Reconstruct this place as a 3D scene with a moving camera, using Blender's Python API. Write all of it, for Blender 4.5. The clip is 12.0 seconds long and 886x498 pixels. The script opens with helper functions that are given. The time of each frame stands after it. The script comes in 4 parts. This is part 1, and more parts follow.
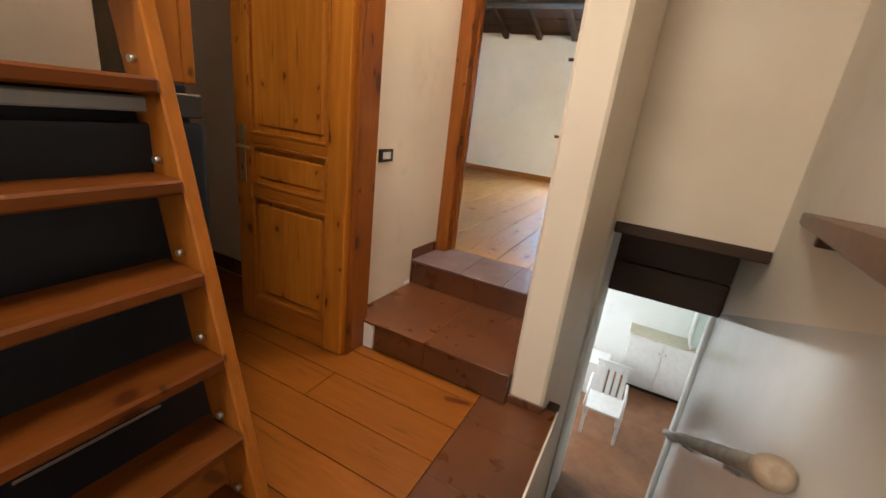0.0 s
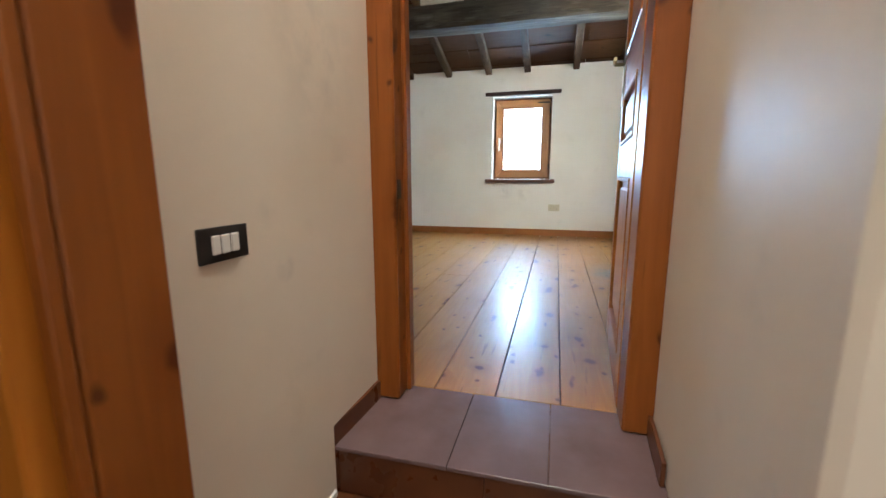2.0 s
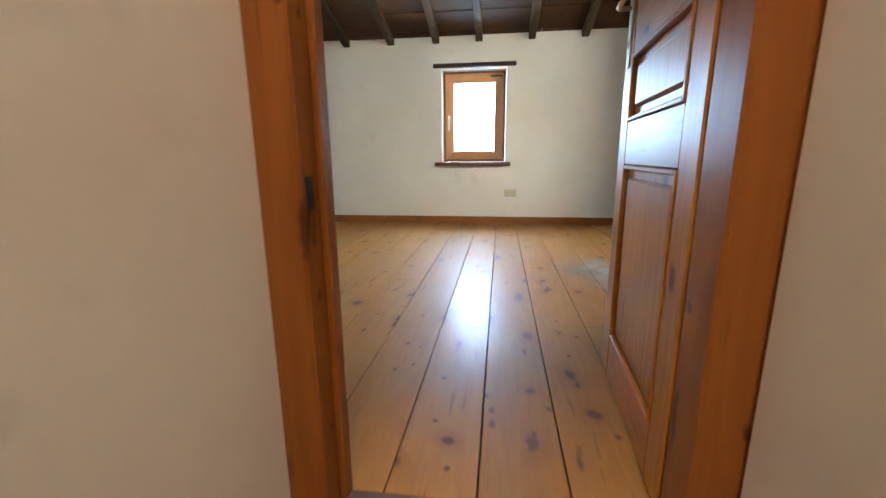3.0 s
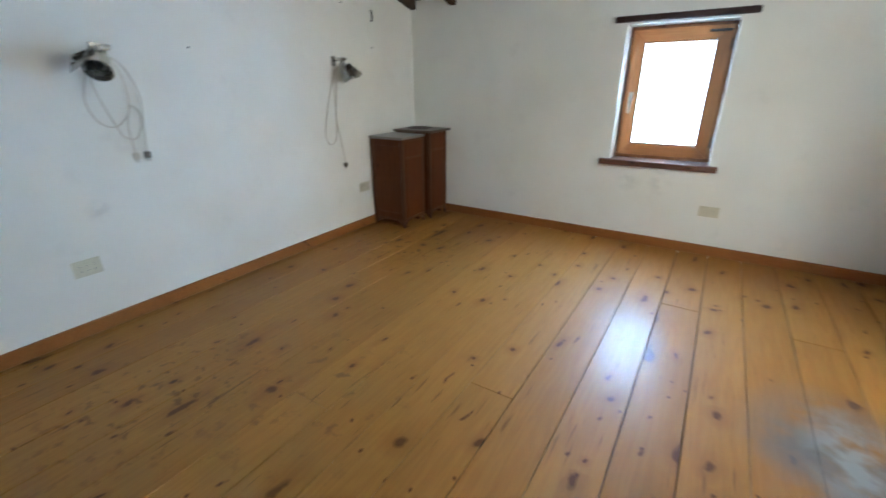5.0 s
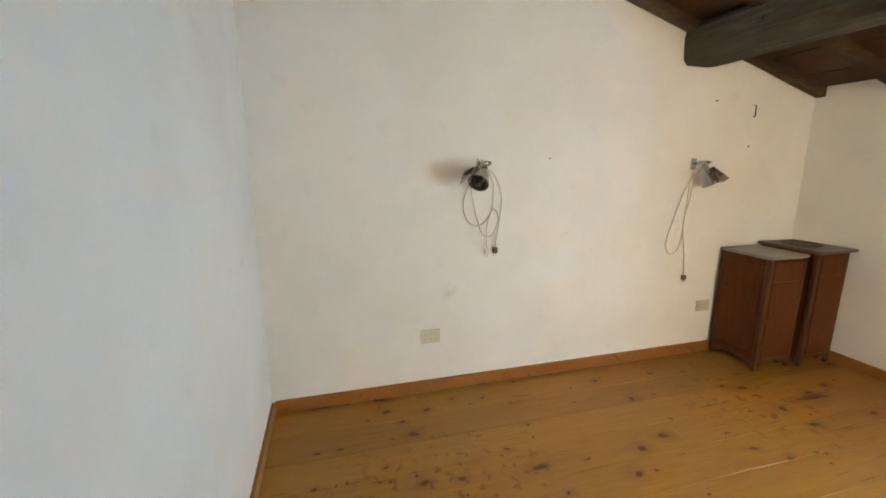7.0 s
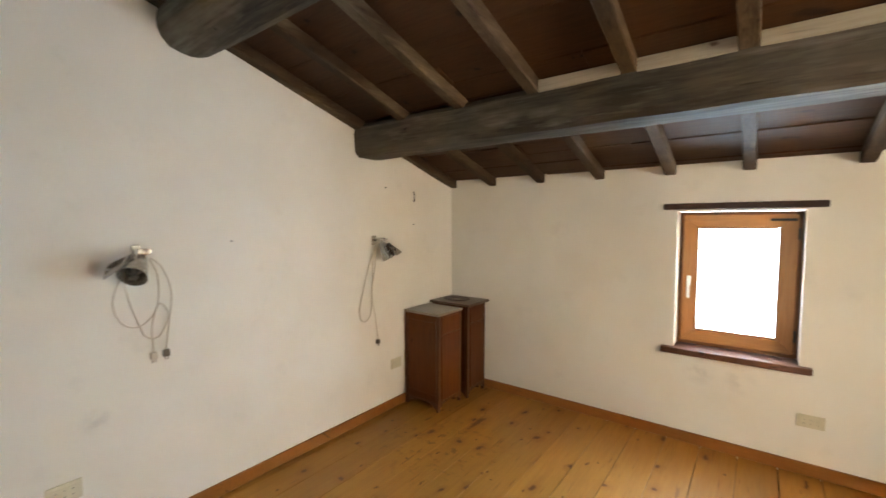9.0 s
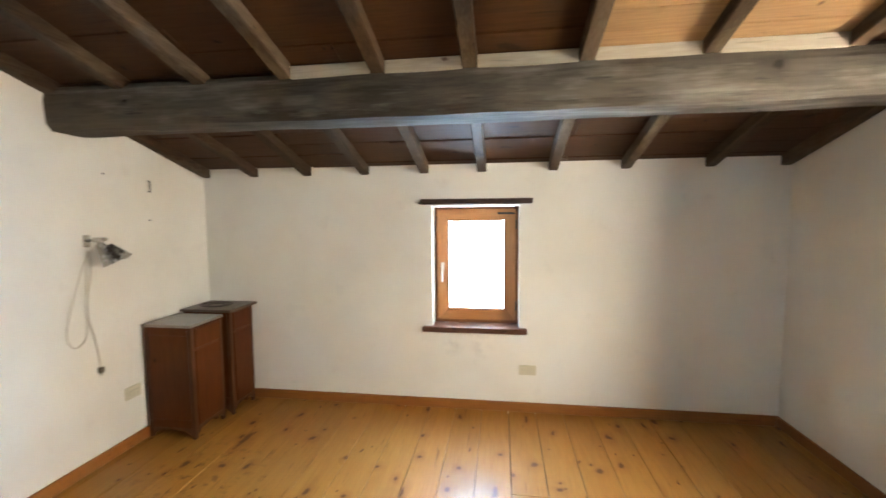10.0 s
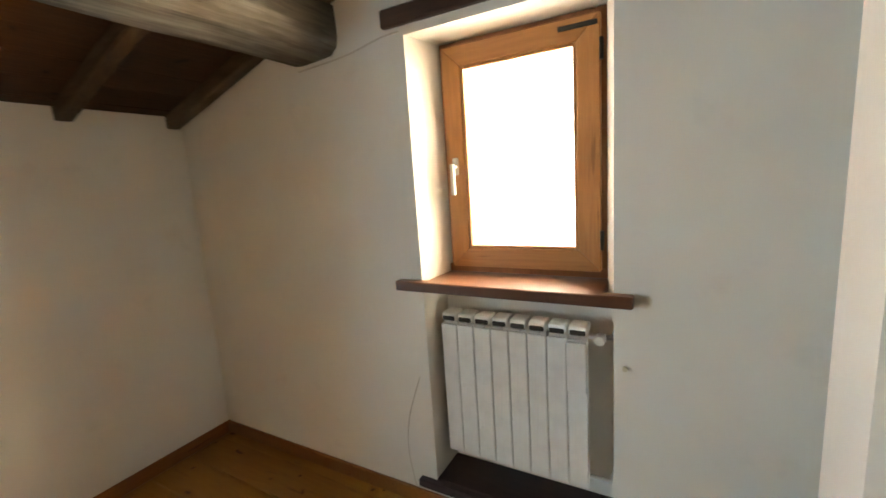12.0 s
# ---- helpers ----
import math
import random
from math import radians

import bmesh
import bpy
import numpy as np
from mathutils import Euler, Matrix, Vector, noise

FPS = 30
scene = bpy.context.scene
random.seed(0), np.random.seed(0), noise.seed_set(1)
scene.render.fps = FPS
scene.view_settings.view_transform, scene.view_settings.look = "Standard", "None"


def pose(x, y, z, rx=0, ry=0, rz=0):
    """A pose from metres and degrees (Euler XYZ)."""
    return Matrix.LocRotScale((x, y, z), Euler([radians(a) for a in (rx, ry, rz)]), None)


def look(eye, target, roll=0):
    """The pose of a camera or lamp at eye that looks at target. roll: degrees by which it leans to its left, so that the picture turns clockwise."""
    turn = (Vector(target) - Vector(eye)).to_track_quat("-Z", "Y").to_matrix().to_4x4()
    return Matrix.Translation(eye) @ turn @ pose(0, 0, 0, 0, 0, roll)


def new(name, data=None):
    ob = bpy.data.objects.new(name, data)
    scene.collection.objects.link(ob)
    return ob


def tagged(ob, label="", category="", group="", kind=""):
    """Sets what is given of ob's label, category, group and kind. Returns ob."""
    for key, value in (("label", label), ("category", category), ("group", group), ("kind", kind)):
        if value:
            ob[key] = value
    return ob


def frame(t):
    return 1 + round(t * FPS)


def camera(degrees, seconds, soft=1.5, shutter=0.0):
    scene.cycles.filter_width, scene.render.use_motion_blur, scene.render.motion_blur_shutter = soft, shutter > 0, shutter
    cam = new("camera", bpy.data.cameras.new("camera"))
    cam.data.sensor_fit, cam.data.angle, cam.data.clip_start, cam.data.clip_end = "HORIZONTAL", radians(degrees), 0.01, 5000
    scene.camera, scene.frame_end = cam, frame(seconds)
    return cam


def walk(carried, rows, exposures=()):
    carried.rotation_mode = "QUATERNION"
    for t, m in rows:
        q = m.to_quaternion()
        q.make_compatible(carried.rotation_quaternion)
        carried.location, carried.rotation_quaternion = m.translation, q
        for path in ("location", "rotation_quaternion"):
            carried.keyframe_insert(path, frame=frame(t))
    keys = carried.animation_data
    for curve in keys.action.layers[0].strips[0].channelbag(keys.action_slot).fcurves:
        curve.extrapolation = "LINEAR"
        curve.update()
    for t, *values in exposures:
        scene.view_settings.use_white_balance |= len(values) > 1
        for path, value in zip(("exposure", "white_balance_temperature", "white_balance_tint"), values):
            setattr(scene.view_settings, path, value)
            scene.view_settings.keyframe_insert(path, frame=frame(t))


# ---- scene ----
# ------------------------------------------------------------ camera
cam = camera(93.8, 12.0, soft=1.5, shutter=0.25)
PATH = [
    (0, (0.874, 0.884, 0.796), (0.049, 2.592, 0.164), 6.8),
    (0.5, (0.784, 1.102, 0.693), (-0.19, 2.785, 0.224), 5.7),
    (1, (0.629, 1.382, 0.673), (-0.273, 3.129, 0.304), 2.0),
    (1.5, (0.508, 1.615, 0.666), (-0.257, 3.423, 0.286), 0.2),
    (2, (0.313, 1.885, 0.685), (-0.202, 3.787, 0.338), -0.1),
    (2.5, (0.211, 2.123, 0.675), (-0.17, 4.05, 0.296), -0.5),
    (2.7, (0.178, 2.204, 0.678), (-0.09, 4.148, 0.283), -0.4),
    (4.3, (0.341, 3.2, 1.094), (-0.023, 5.039, 0.415), -1.0),
    (4.5, (0.347, 3.282, 1.165), (-0.137, 5.087, 0.471), -1.4),
    (5, (0.252, 3.376, 1.204), (-0.76, 4.931, 0.458), -0.6),
    (5.5, (0.115, 3.415, 1.18), (-1.326, 4.551, 0.384), 0.3),
    (6, (0.068, 3.44, 1.185), (-1.666, 4.077, 0.417), -0.4),
    (6.5, (0.02, 3.465, 1.262), (-1.842, 3.901, 0.677), -0.8),
    (6.7, (-0.001, 3.465, 1.31), (-1.894, 3.89, 0.823), -0.7),
    (8.3, (-0.076, 3.492, 1.508), (-1.709, 4.634, 1.348), -0.1),
    (8.5, (-0.052, 3.534, 1.506), (-1.591, 4.803, 1.356), -0.2),
    (9, (0.008, 3.632, 1.502), (-1.199, 5.221, 1.368), -0.2),
    (9.5, (0.057, 3.674, 1.497), (-0.772, 5.49, 1.368), -0.2),
    (10, (0.1, 3.705, 1.495), (-0.18, 5.678, 1.331), -0.5),
    (10.5, (0.155, 3.765, 1.46), (0.435, 5.738, 1.294), -1.1),
    (11, (0.3, 3.984, 1.445), (1.196, 5.759, 1.234), -2.3),
    (11.5, (0.441, 4.19, 1.447), (1.825, 5.609, 1.178), -3.5),
    (12, (0.641, 4.427, 1.441), (2.359, 5.397, 1.112), -3.9),
]
EXPOSURES = [
    (0.0, 0.85, 6600, 10), (0.5, 0.72, 7600, 12), (1.0, 0.75, 5900, 8), (1.5, 0.8, 6000, 8), (2.0, 0.6, 5800, 6),
    (2.5, 0.52, 6250, 7), (4.5, 0.52, 5900, 6), (5.0, 0.38, 5400, 4), (5.5, 0.3, 5650, 5), (6.0, 0.77, 6700, 7),
    (6.5, 0.72, 7500, 10), (8.5, 0.67, 7300, 12), (9.0, 0.52, 7600, 13), (9.5, 0.65, 7200, 12), (10.0, 0.87, 6600, 10),
    (10.5, 0.88, 6400, 9), (11.0, 0.5, 6200, 10), (11.5, 0.45, 6900, 10), (12.0, 0.39, 8100, 11),
]
walk(cam, [(t, look(eye, target, roll)) for t, eye, target, roll in PATH], EXPOSURES)

# ------------------------------------------------------------ light
world = bpy.data.worlds.new("sky")
scene.world = world
world.use_nodes = True
wn = world.node_tree
sky = wn.nodes.new("ShaderNodeTexSky")
sky.sky_type = "NISHITA"
sky.sun_disc = False
sky.sun_elevation = radians(25)
sky.sun_rotation = radians(219)
wn.nodes["Background"].inputs["Strength"].default_value = 0.12
wn.links.new(sky.outputs["Color"], wn.nodes["Background"].inputs["Color"])
sun = new("sun", bpy.data.lights.new("sun", "SUN"))
sun.data.energy = 3.0
sun.data.angle = radians(0.5)
sun.data.color = (1.0, 0.95, 0.87)
sun.matrix_world = look((0, 0, 0), (0.8, 1.0, -0.6))


def area_light(name, where, target, w, h, watts, color):
    """An area lamp: daylight at a seen window, or an added fill."""
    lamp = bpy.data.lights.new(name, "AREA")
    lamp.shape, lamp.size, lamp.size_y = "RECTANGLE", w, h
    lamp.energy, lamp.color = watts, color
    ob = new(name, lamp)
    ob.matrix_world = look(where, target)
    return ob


DAY = (0.86, 0.93, 1.0)
area_light("daylight_north", (-0.1, 7.16, 1.1), (-0.1, 6.0, 1.02), 0.62, 0.9, 56, (0.42, 0.68, 1.0))
area_light("daylight_east", (2.56, 4.67, 1.65), (1.6, 5.02, 1.38), 0.92, 0.9, 118, (1.0, 0.90, 0.73))
# Fill added behind the camera, where no window is seen.
area_light("fill_hall", (0.05, -1.42, 1.2), (0.4, 1.6, 0.6), 0.8, 1.1, 16, (1.0, 0.90, 0.76))
# Two overhead fills added for ladder and landing; no skylight is known.
area_light("fill_ladder", (0.3, 0.95, 2.38), (-0.1, 2.1, 0.3), 0.46, 0.46, 17, (1.0, 0.89, 0.76))
area_light("fill_landing", (0.25, 2.52, 3.15), (-0.08, 2.56, 0.2), 0.4, 0.4, 36, (1.0, 0.87, 0.74))
# Fill added inside the lower room, whose walls have no window.
area_light("fill_lower", (-0.55, 6.0, -1.6), (1.2, 6.0, -1.9), 1.0, 1.1, 34, DAY)

# ------------------------------------------------------------ materials


class Nodes:
    """A short way to write a node material."""

    def __init__(self, name):
        self.mat = bpy.data.materials.new(name)
        self.mat.use_nodes = True
        self.tree = self.mat.node_tree
        self.bsdf = self.tree.nodes["Principled BSDF"]

    def add(self, kind, **values):
        node = self.tree.nodes.new("ShaderNode" + kind)
        for key, value in values.items():
            key = key.replace("_", " ")
            node.inputs[key].default_value = value
        return node

    def link(self, a, b):
        self.tree.links.new(a, b)

    def math(self, op, a, b=0.0, clamp=False):
        node = self.tree.nodes.new("ShaderNodeMath")
        node.operation, node.use_clamp = op, clamp
        for i, v in enumerate((a, b)):
            if isinstance(v, (int, float)):
                node.inputs[i].default_value = v
            else:
                self.link(v, node.inputs[i])
        return node.outputs[0]

    def mix(self, fac, a, b, mode="MIX"):
        node = self.tree.nodes.new("ShaderNodeMix")
        node.data_type, node.blend_type = "RGBA", mode
        for sock, v in ((node.inputs[0], fac), (node.inputs[6], a), (node.inputs[7], b)):
            if isinstance(v, (int, float)):
                sock.default_value = v
            elif isinstance(v, tuple):
                sock.default_value = (*v, 1.0) if len(v) == 3 else v
            else:
                self.link(v, sock)
        return node.outputs[2]

    def ramp(self, value, lo, hi):
        node = self.tree.nodes.new("ShaderNodeMapRange")
        node.inputs["From Min"].default_value, node.inputs["From Max"].default_value = lo, hi
        self.link(value, node.inputs["Value"])
        return node.outputs[0]

    def coords(self, stretch=(1, 1, 1), own=True):
        tc = self.tree.nodes.new("ShaderNodeTexCoord")
        out = tc.outputs["Object"]
        if own:
            info = self.tree.nodes.new("ShaderNodeObjectInfo")
            shift = self.tree.nodes.new("ShaderNodeVectorMath")
            shift.operation = "SCALE"
            comb = self.add("CombineXYZ")
            for i, k in enumerate((17.3, 29.1, 11.7)):
                self.link(self.math("MULTIPLY", info.outputs["Random"], k), comb.inputs[i])
            add = self.tree.nodes.new("ShaderNodeVectorMath")
            self.link(out, add.inputs[0])
            self.link(comb.outputs[0], add.inputs[1])
            out = add.outputs[0]
            self.rand = info.outputs["Random"]
        mp = self.tree.nodes.new("ShaderNodeMapping")
        mp.inputs["Scale"].default_value = stretch
        self.link(out, mp.inputs["Vector"])
        return mp.outputs[0]

    def noise(self, vec, scale, detail=4.0, rough=0.55):
        node = self.add("TexNoise", Scale=scale, Detail=detail, Roughness=rough)
        self.link(vec, node.inputs["Vector"])
        return node.outputs["Fac"]

    def bump(self, height, strength, distance=0.01):
        node = self.add("Bump", Strength=strength, Distance=distance)
        self.link(height, node.inputs["Height"])
        self.link(node.outputs[0], self.bsdf.inputs["Normal"])

    def set(self, color=None, rough=0.5, metal=0.0, coat=0.0, spec=0.5):
        b = self.bsdf.inputs
        if isinstance(color, tuple):
            b["Base Color"].default_value = (*color, 1.0)
        elif color is not None:
            self.link(color, b["Base Color"])
        if isinstance(rough, (int, float)):
            b["Roughness"].default_value = rough
        else:
            self.link(rough, b["Roughness"])
        b["Metallic"].default_value = metal
        b["Coat Weight"].default_value = coat
        b["Coat Roughness"].default_value = 0.23
        b["Coat IOR"].default_value = 1.36
        b["Specular IOR Level"].default_value = spec
        return self.mat


def plaster(name, base, grime, rough=0.85, bump=0.14, marks=()):
    n = Nodes(name)
    v = n.coords((1, 1, 1), own=False)
    broad = n.noise(v, 1.3, 3.0)
    fine = n.noise(v, 34.0, 5.0)
    blotch = n.noise(v, 6.0, 4.0)
    c = n.mix(n.ramp(broad, 0.42, 0.78), base, grime)
    c = n.mix(n.math("MULTIPLY", n.ramp(blotch, 0.62, 0.8), 0.25), c, tuple(0.75 * g for g in grime))
    if marks:
        # faint grey rubbing marks
        geo = n.tree.nodes.new("ShaderNodeNewGeometry")
        for centre, size, wt in marks:
            d = n.tree.nodes.new("ShaderNodeVectorMath")
            d.operation = "DISTANCE"
            n.link(geo.outputs["Position"], d.inputs[0])
            d.inputs[1].default_value = centre
            near = n.math("SUBTRACT", 1.0, n.ramp(d.outputs["Value"], size * 0.2, size), clamp=True)
            rub = n.ramp(n.noise(geo.outputs["Position"], 16.0, 3.0), 0.4, 0.62)
            c = n.mix(n.math("MULTIPLY", n.math("MULTIPLY", near, rub), wt), c, (0.30, 0.28, 0.27))
    height = n.math("ADD", n.math("MULTIPLY", n.noise(v, 5.0, 3.0), 1.0), n.math("MULTIPLY", fine, 0.25))
    n.bump(height, bump, 0.012)
    return n.set(c, rough, spec=0.3)


def wood(name, light, dark, axis="z", rough=0.3, knots=0.5, ring=1.0, coat=0.0, tone=0.22, bump=0.15, stains=False, spec=0.4, figure=1.0, dust=None):
    """Planed wood with its grain along one axis, streaks, and dark knots."""
    n = Nodes(name)
    k = "xyz".index(axis)
    long = [9.0, 9.0, 9.0]
    long[k] = 0.7
    v = n.coords(tuple(long))
    grain = n.noise(v, 2.2 * ring, 4.0)
    fine = n.noise(v, 11.0 * ring, 4.0, 0.65)
    rings = n.math("FRACT", n.math("MULTIPLY", grain, 7.0))
    line = n.ramp(n.math("ABSOLUTE", n.math("SUBTRACT", rings, 0.5)), 0.0, 0.5)
    c = n.mix(n.math("MULTIPLY", line, 0.34 * figure), light, dark)
    c = n.mix(n.math("MULTIPLY", n.ramp(fine, 0.45, 0.75), 0.28 * figure), c, dark)
    fleck = n.ramp(n.noise(v, 5.0, 2.0), 0.66, 0.74)
    c = n.mix(n.math("MULTIPLY", fleck, 0.5, clamp=True), c, tuple(0.4 * d for d in dark))
    c = n.mix(n.math("MULTIPLY", n.rand, tone), c, tuple(0.45 * d for d in dark))
    if knots > 0:
        kv = n.coords((1, 1, 1))
        sep = n.add("SeparateXYZ")
        n.link(kv, sep.inputs[0])
        across = n.math("ADD", sep.outputs[(k + 1) % 3], sep.outputs[(k + 2) % 3])
        flat = n.add("CombineXYZ")
        sway = n.math("MULTIPLY", n.math("SUBTRACT", n.noise(kv, 14.0, 2.0), 0.5), 0.22)
        drift = n.math("MULTIPLY", n.math("SUBTRACT", n.noise(kv, 1.7, 1.0), 0.5), 2.4)
        n.link(n.math("ADD", n.math("MULTIPLY", across, 6.0), sway), flat.inputs[0])
        n.link(n.math("ADD", n.math("MULTIPLY", sep.outputs[k], 3.6), n.math("ADD", drift, sway)), flat.inputs[1])
        cell = n.add("TexVoronoi", Scale=1.0)
        cell.voronoi_dimensions = "2D"
        n.link(flat.outputs[0], cell.inputs["Vector"])
        part_of = n.tree.nodes.new("ShaderNodeSeparateColor")
        n.link(cell.outputs["Color"], part_of.inputs[0])
        pick = n.math("LESS_THAN", part_of.outputs[0], knots)
        grown = n.math("DIVIDE", cell.outputs["Distance"], n.math("ADD", n.math("MULTIPLY", part_of.outputs[1], 1.1), 0.35))
        spot = n.math("SUBTRACT", 1.0, n.ramp(grown, 0.05, 0.11), clamp=True)
        halo = n.math("SUBTRACT", 1.0, n.ramp(grown, 0.08, 0.34), clamp=True)
        c = n.mix(n.math("MULTIPLY", n.math("MULTIPLY", halo, pick), 0.5), c, dark)
        c = n.mix(n.math("MULTIPLY", n.math("MULTIPLY", spot, pick), 0.78), c, (dark[0] * 0.3, dark[1] * 0.16, dark[2] * 0.1))
        pin = n.add("TexVoronoi", Scale=3.1)
        pin.voronoi_dimensions = "2D"
        n.link(flat.outputs[0], pin.inputs["Vector"])
        pin_of = n.tree.nodes.new("ShaderNodeSeparateColor")
        n.link(pin.outputs["Color"], pin_of.inputs[0])
        pins = n.math("MULTIPLY", n.math("LESS_THAN", pin_of.outputs[0], knots * 0.12), n.math("SUBTRACT", 1.0, n.ramp(pin.outputs["Distance"], 0.06, 0.2), clamp=True))
        c = n.mix(n.math("MULTIPLY", pins, 0.8), c, (dark[0] * 0.3, dark[1] * 0.16, dark[2] * 0.1))
    r = n.math("ADD", n.math("MULTIPLY", fine, 0.16), rough - 0.08)
    if dust:
        # worn pale patches, drawn out along the grain and broken up by the fibre
        broad = [4.0, 4.0, 4.0]
        broad[k] = 1.3
        bv = n.coords(tuple(broad))
        fibre = n.math("MULTIPLY", n.math("SUBTRACT", fine, 0.5), 0.4)
        stain = n.math("ADD", n.noise(bv, 0.7, 3.0, 0.55), fibre)
        c = n.mix(n.math("MULTIPLY", n.ramp(stain, 0.52, 0.66), 0.6), c, tuple(0.9 * d for d in dark))
        patch = n.math("ADD", n.noise(bv, 0.9, 4.0, 0.6), fibre)
        c = n.mix(n.math("MULTIPLY", n.ramp(patch, 0.48, 0.72), 0.6), c, dust)
    if stains:
        geo = n.tree.nodes.new("ShaderNodeNewGeometry")
        pos = geo.outputs["Position"]
        # a scuffed, dusty grey patch where something stood, and a scatter of dark marks
        for centre, size, tint, lo, hi, sc, wt, long in (
                ((0.83, 4.96, 0), 0.34, (0.15, 0.14, 0.135), 0.30, 0.52, 6.0, 0.72, 0.72),
                ((0.70, 4.97, 0), 0.17, (0.13, 0.115, 0.10), 0.34, 0.56, 9.0, 0.6, 1.0),
                ((0.86, 5.0, 0), 0.17, (0.29, 0.285, 0.26), 0.38, 0.56, 8.0, 0.8, 0.55),
                ((-1.52, 3.92, 0), 0.55, (0.05, 0.022, 0.008), 0.57, 0.66, 19.0, 0.5, 0.8),
                ((-1.62, 5.75, 0), 0.5, (0.07, 0.03, 0.010), 0.55, 0.66, 14.0, 0.55, 1.0),
                ((-0.95, 4.25, 0), 0.5, (0.09, 0.045, 0.02), 0.60, 0.68, 11.0, 0.5, 0.8)):
            off = n.tree.nodes.new("ShaderNodeVectorMath")
            off.operation = "SUBTRACT"
            n.link(pos, off.inputs[0])
            off.inputs[1].default_value = centre
            squash = n.tree.nodes.new("ShaderNodeVectorMath")
            squash.operation = "MULTIPLY"
            n.link(off.outputs[0], squash.inputs[0])
            squash.inputs[1].default_value = (1.0, long, 1.0)
            d = n.tree.nodes.new("ShaderNodeVectorMath")
            d.operation = "LENGTH"
            n.link(squash.outputs[0], d.inputs[0])
            near = n.math("SUBTRACT", 1.0, n.ramp(d.outputs["Value"], size * 0.3, size), clamp=True)
            speck = n.ramp(n.noise(pos, sc, 3.0), lo, hi)
            m = n.math("MULTIPLY", n.math("MULTIPLY", near, speck, clamp=True), wt, clamp=True)
            c = n.mix(m, c, tint)
        worn = n.ramp(n.noise(pos, 2.3, 3.0), 0.35, 0.75)
        r = n.math("ADD", r, n.math("MULTIPLY", worn, 0.1))
    n.bump(n.math("ADD", fine, n.math("MULTIPLY", line, 0.3)), bump, 0.002)
    return n.set(c, r, coat=coat, spec=spec)


def tiled(name, base, dark, rough=0.4):
    n = Nodes(name)
    v = n.coords((1, 1, 1))
    c = n.mix(n.ramp(n.noise(v, 7.0, 4.0), 0.35, 0.7), base, dark)
    c = n.mix(n.math("MULTIPLY", n.rand, 0.3), c, dark)
    n.bump(n.noise(v, 40.0, 3.0), 0.1, 0.003)
    r = n.math("ADD", n.math("MULTIPLY", n.noise(v, 12.0, 3.0), 0.2), rough - 0.1)
    return n.set(c, r)


def paint(name, base, rough=0.4, metal=0.0, worn=0.9, scale=14.0, spec=0.5):
    n = Nodes(name)
    v = n.coords((1, 1, 1))
    c = n.mix(n.ramp(n.noise(v, scale, 4.0), 0.4, 0.75), base, tuple(worn * b for b in base))
    r = n.math("ADD", n.math("MULTIPLY", n.noise(v, 30.0, 3.0), 0.14), rough - 0.07)
    n.bump(n.noise(v, 60.0, 2.0), 0.04, 0.002)
    return n.set(c, r, metal, spec=spec)


def clear_glass(name):
    n = Nodes(name)
    n.set((0.96, 0.98, 0.97), 0.02)
    n.bsdf.inputs["Transmission Weight"].default_value = 1.0
    n.bsdf.inputs["IOR"].default_value = 1.05
    return n.mat


def glow(name, color, strength):
    n = Nodes(name)
    n.set((0.9, 0.9, 0.9), 0.9)
    n.bsdf.inputs["Emission Color"].default_value = (*color, 1.0)
    n.bsdf.inputs["Emission Strength"].default_value = strength
    return n.mat


M_WALL = plaster("lime_plaster", (0.80, 0.775, 0.71), (0.72, 0.68, 0.60),
                 marks=(((-0.27, 6.8, 0.5), 0.1, 0.25), ((-0.05, 6.8, 0.505), 0.11, 0.25), ((-2.298, 4.12, 0.62), 0.07, 0.25)))
M_HALL = plaster("hall_plaster", (0.74, 0.66, 0.55), (0.66, 0.56, 0.44), 0.5,
                 marks=(((-0.2245, 2.56, 0.62), 0.04, 0.15), ((-0.2245, 2.6, 0.5), 0.035, 0.4), ((-0.2245, 2.75, 0.95), 0.2, 0.2)))
M_STAIR_WALL = plaster("stairwell_plaster", (0.74, 0.69, 0.62), (0.66, 0.60, 0.52))
M_ENAMEL = paint("white_enamel_wall", (0.80, 0.81, 0.80), 0.13, 0.0, 0.95, 4.0)
M_LOWER = plaster("lower_plaster", (0.78, 0.79, 0.76), (0.70, 0.71, 0.68))
M_FLOOR = wood("pine_floor", (0.37, 0.163, 0.030), (0.205, 0.076, 0.012), "y", 0.5, 0.46, 0.6, 0.36, 0.26, 0.08, stains=True, spec=0.2, figure=0.6)
M_HALL_FLOOR = wood("hall_pine_floor", (0.25, 0.078, 0.010), (0.16, 0.043, 0.005), "x", 0.34, 0.3, 0.9, 0.0, 0.2, 0.12, spec=0.25)
M_SKIRT = wood("pine_skirting", (0.30, 0.115, 0.026), (0.19, 0.065, 0.014), "x", 0.35, 0.15)
M_DOOR = wood("varnished_pine", (0.50, 0.178, 0.02), (0.28, 0.08, 0.008), "z", 0.42, 0.7, 0.45, 0.0, 0.18, spec=0.18)
M_DOOR_H = wood("varnished_pine_rail", (0.42, 0.138, 0.016), (0.24, 0.066, 0.007), "x", 0.42, 0.12, 0.5, 0.0, 0.18, spec=0.18)
M_FRAME = wood("frame_pine", (0.28, 0.085, 0.013), (0.165, 0.042, 0.006), "z", 0.34, 0.85, 0.4, 0.0, 0.15, spec=0.3)
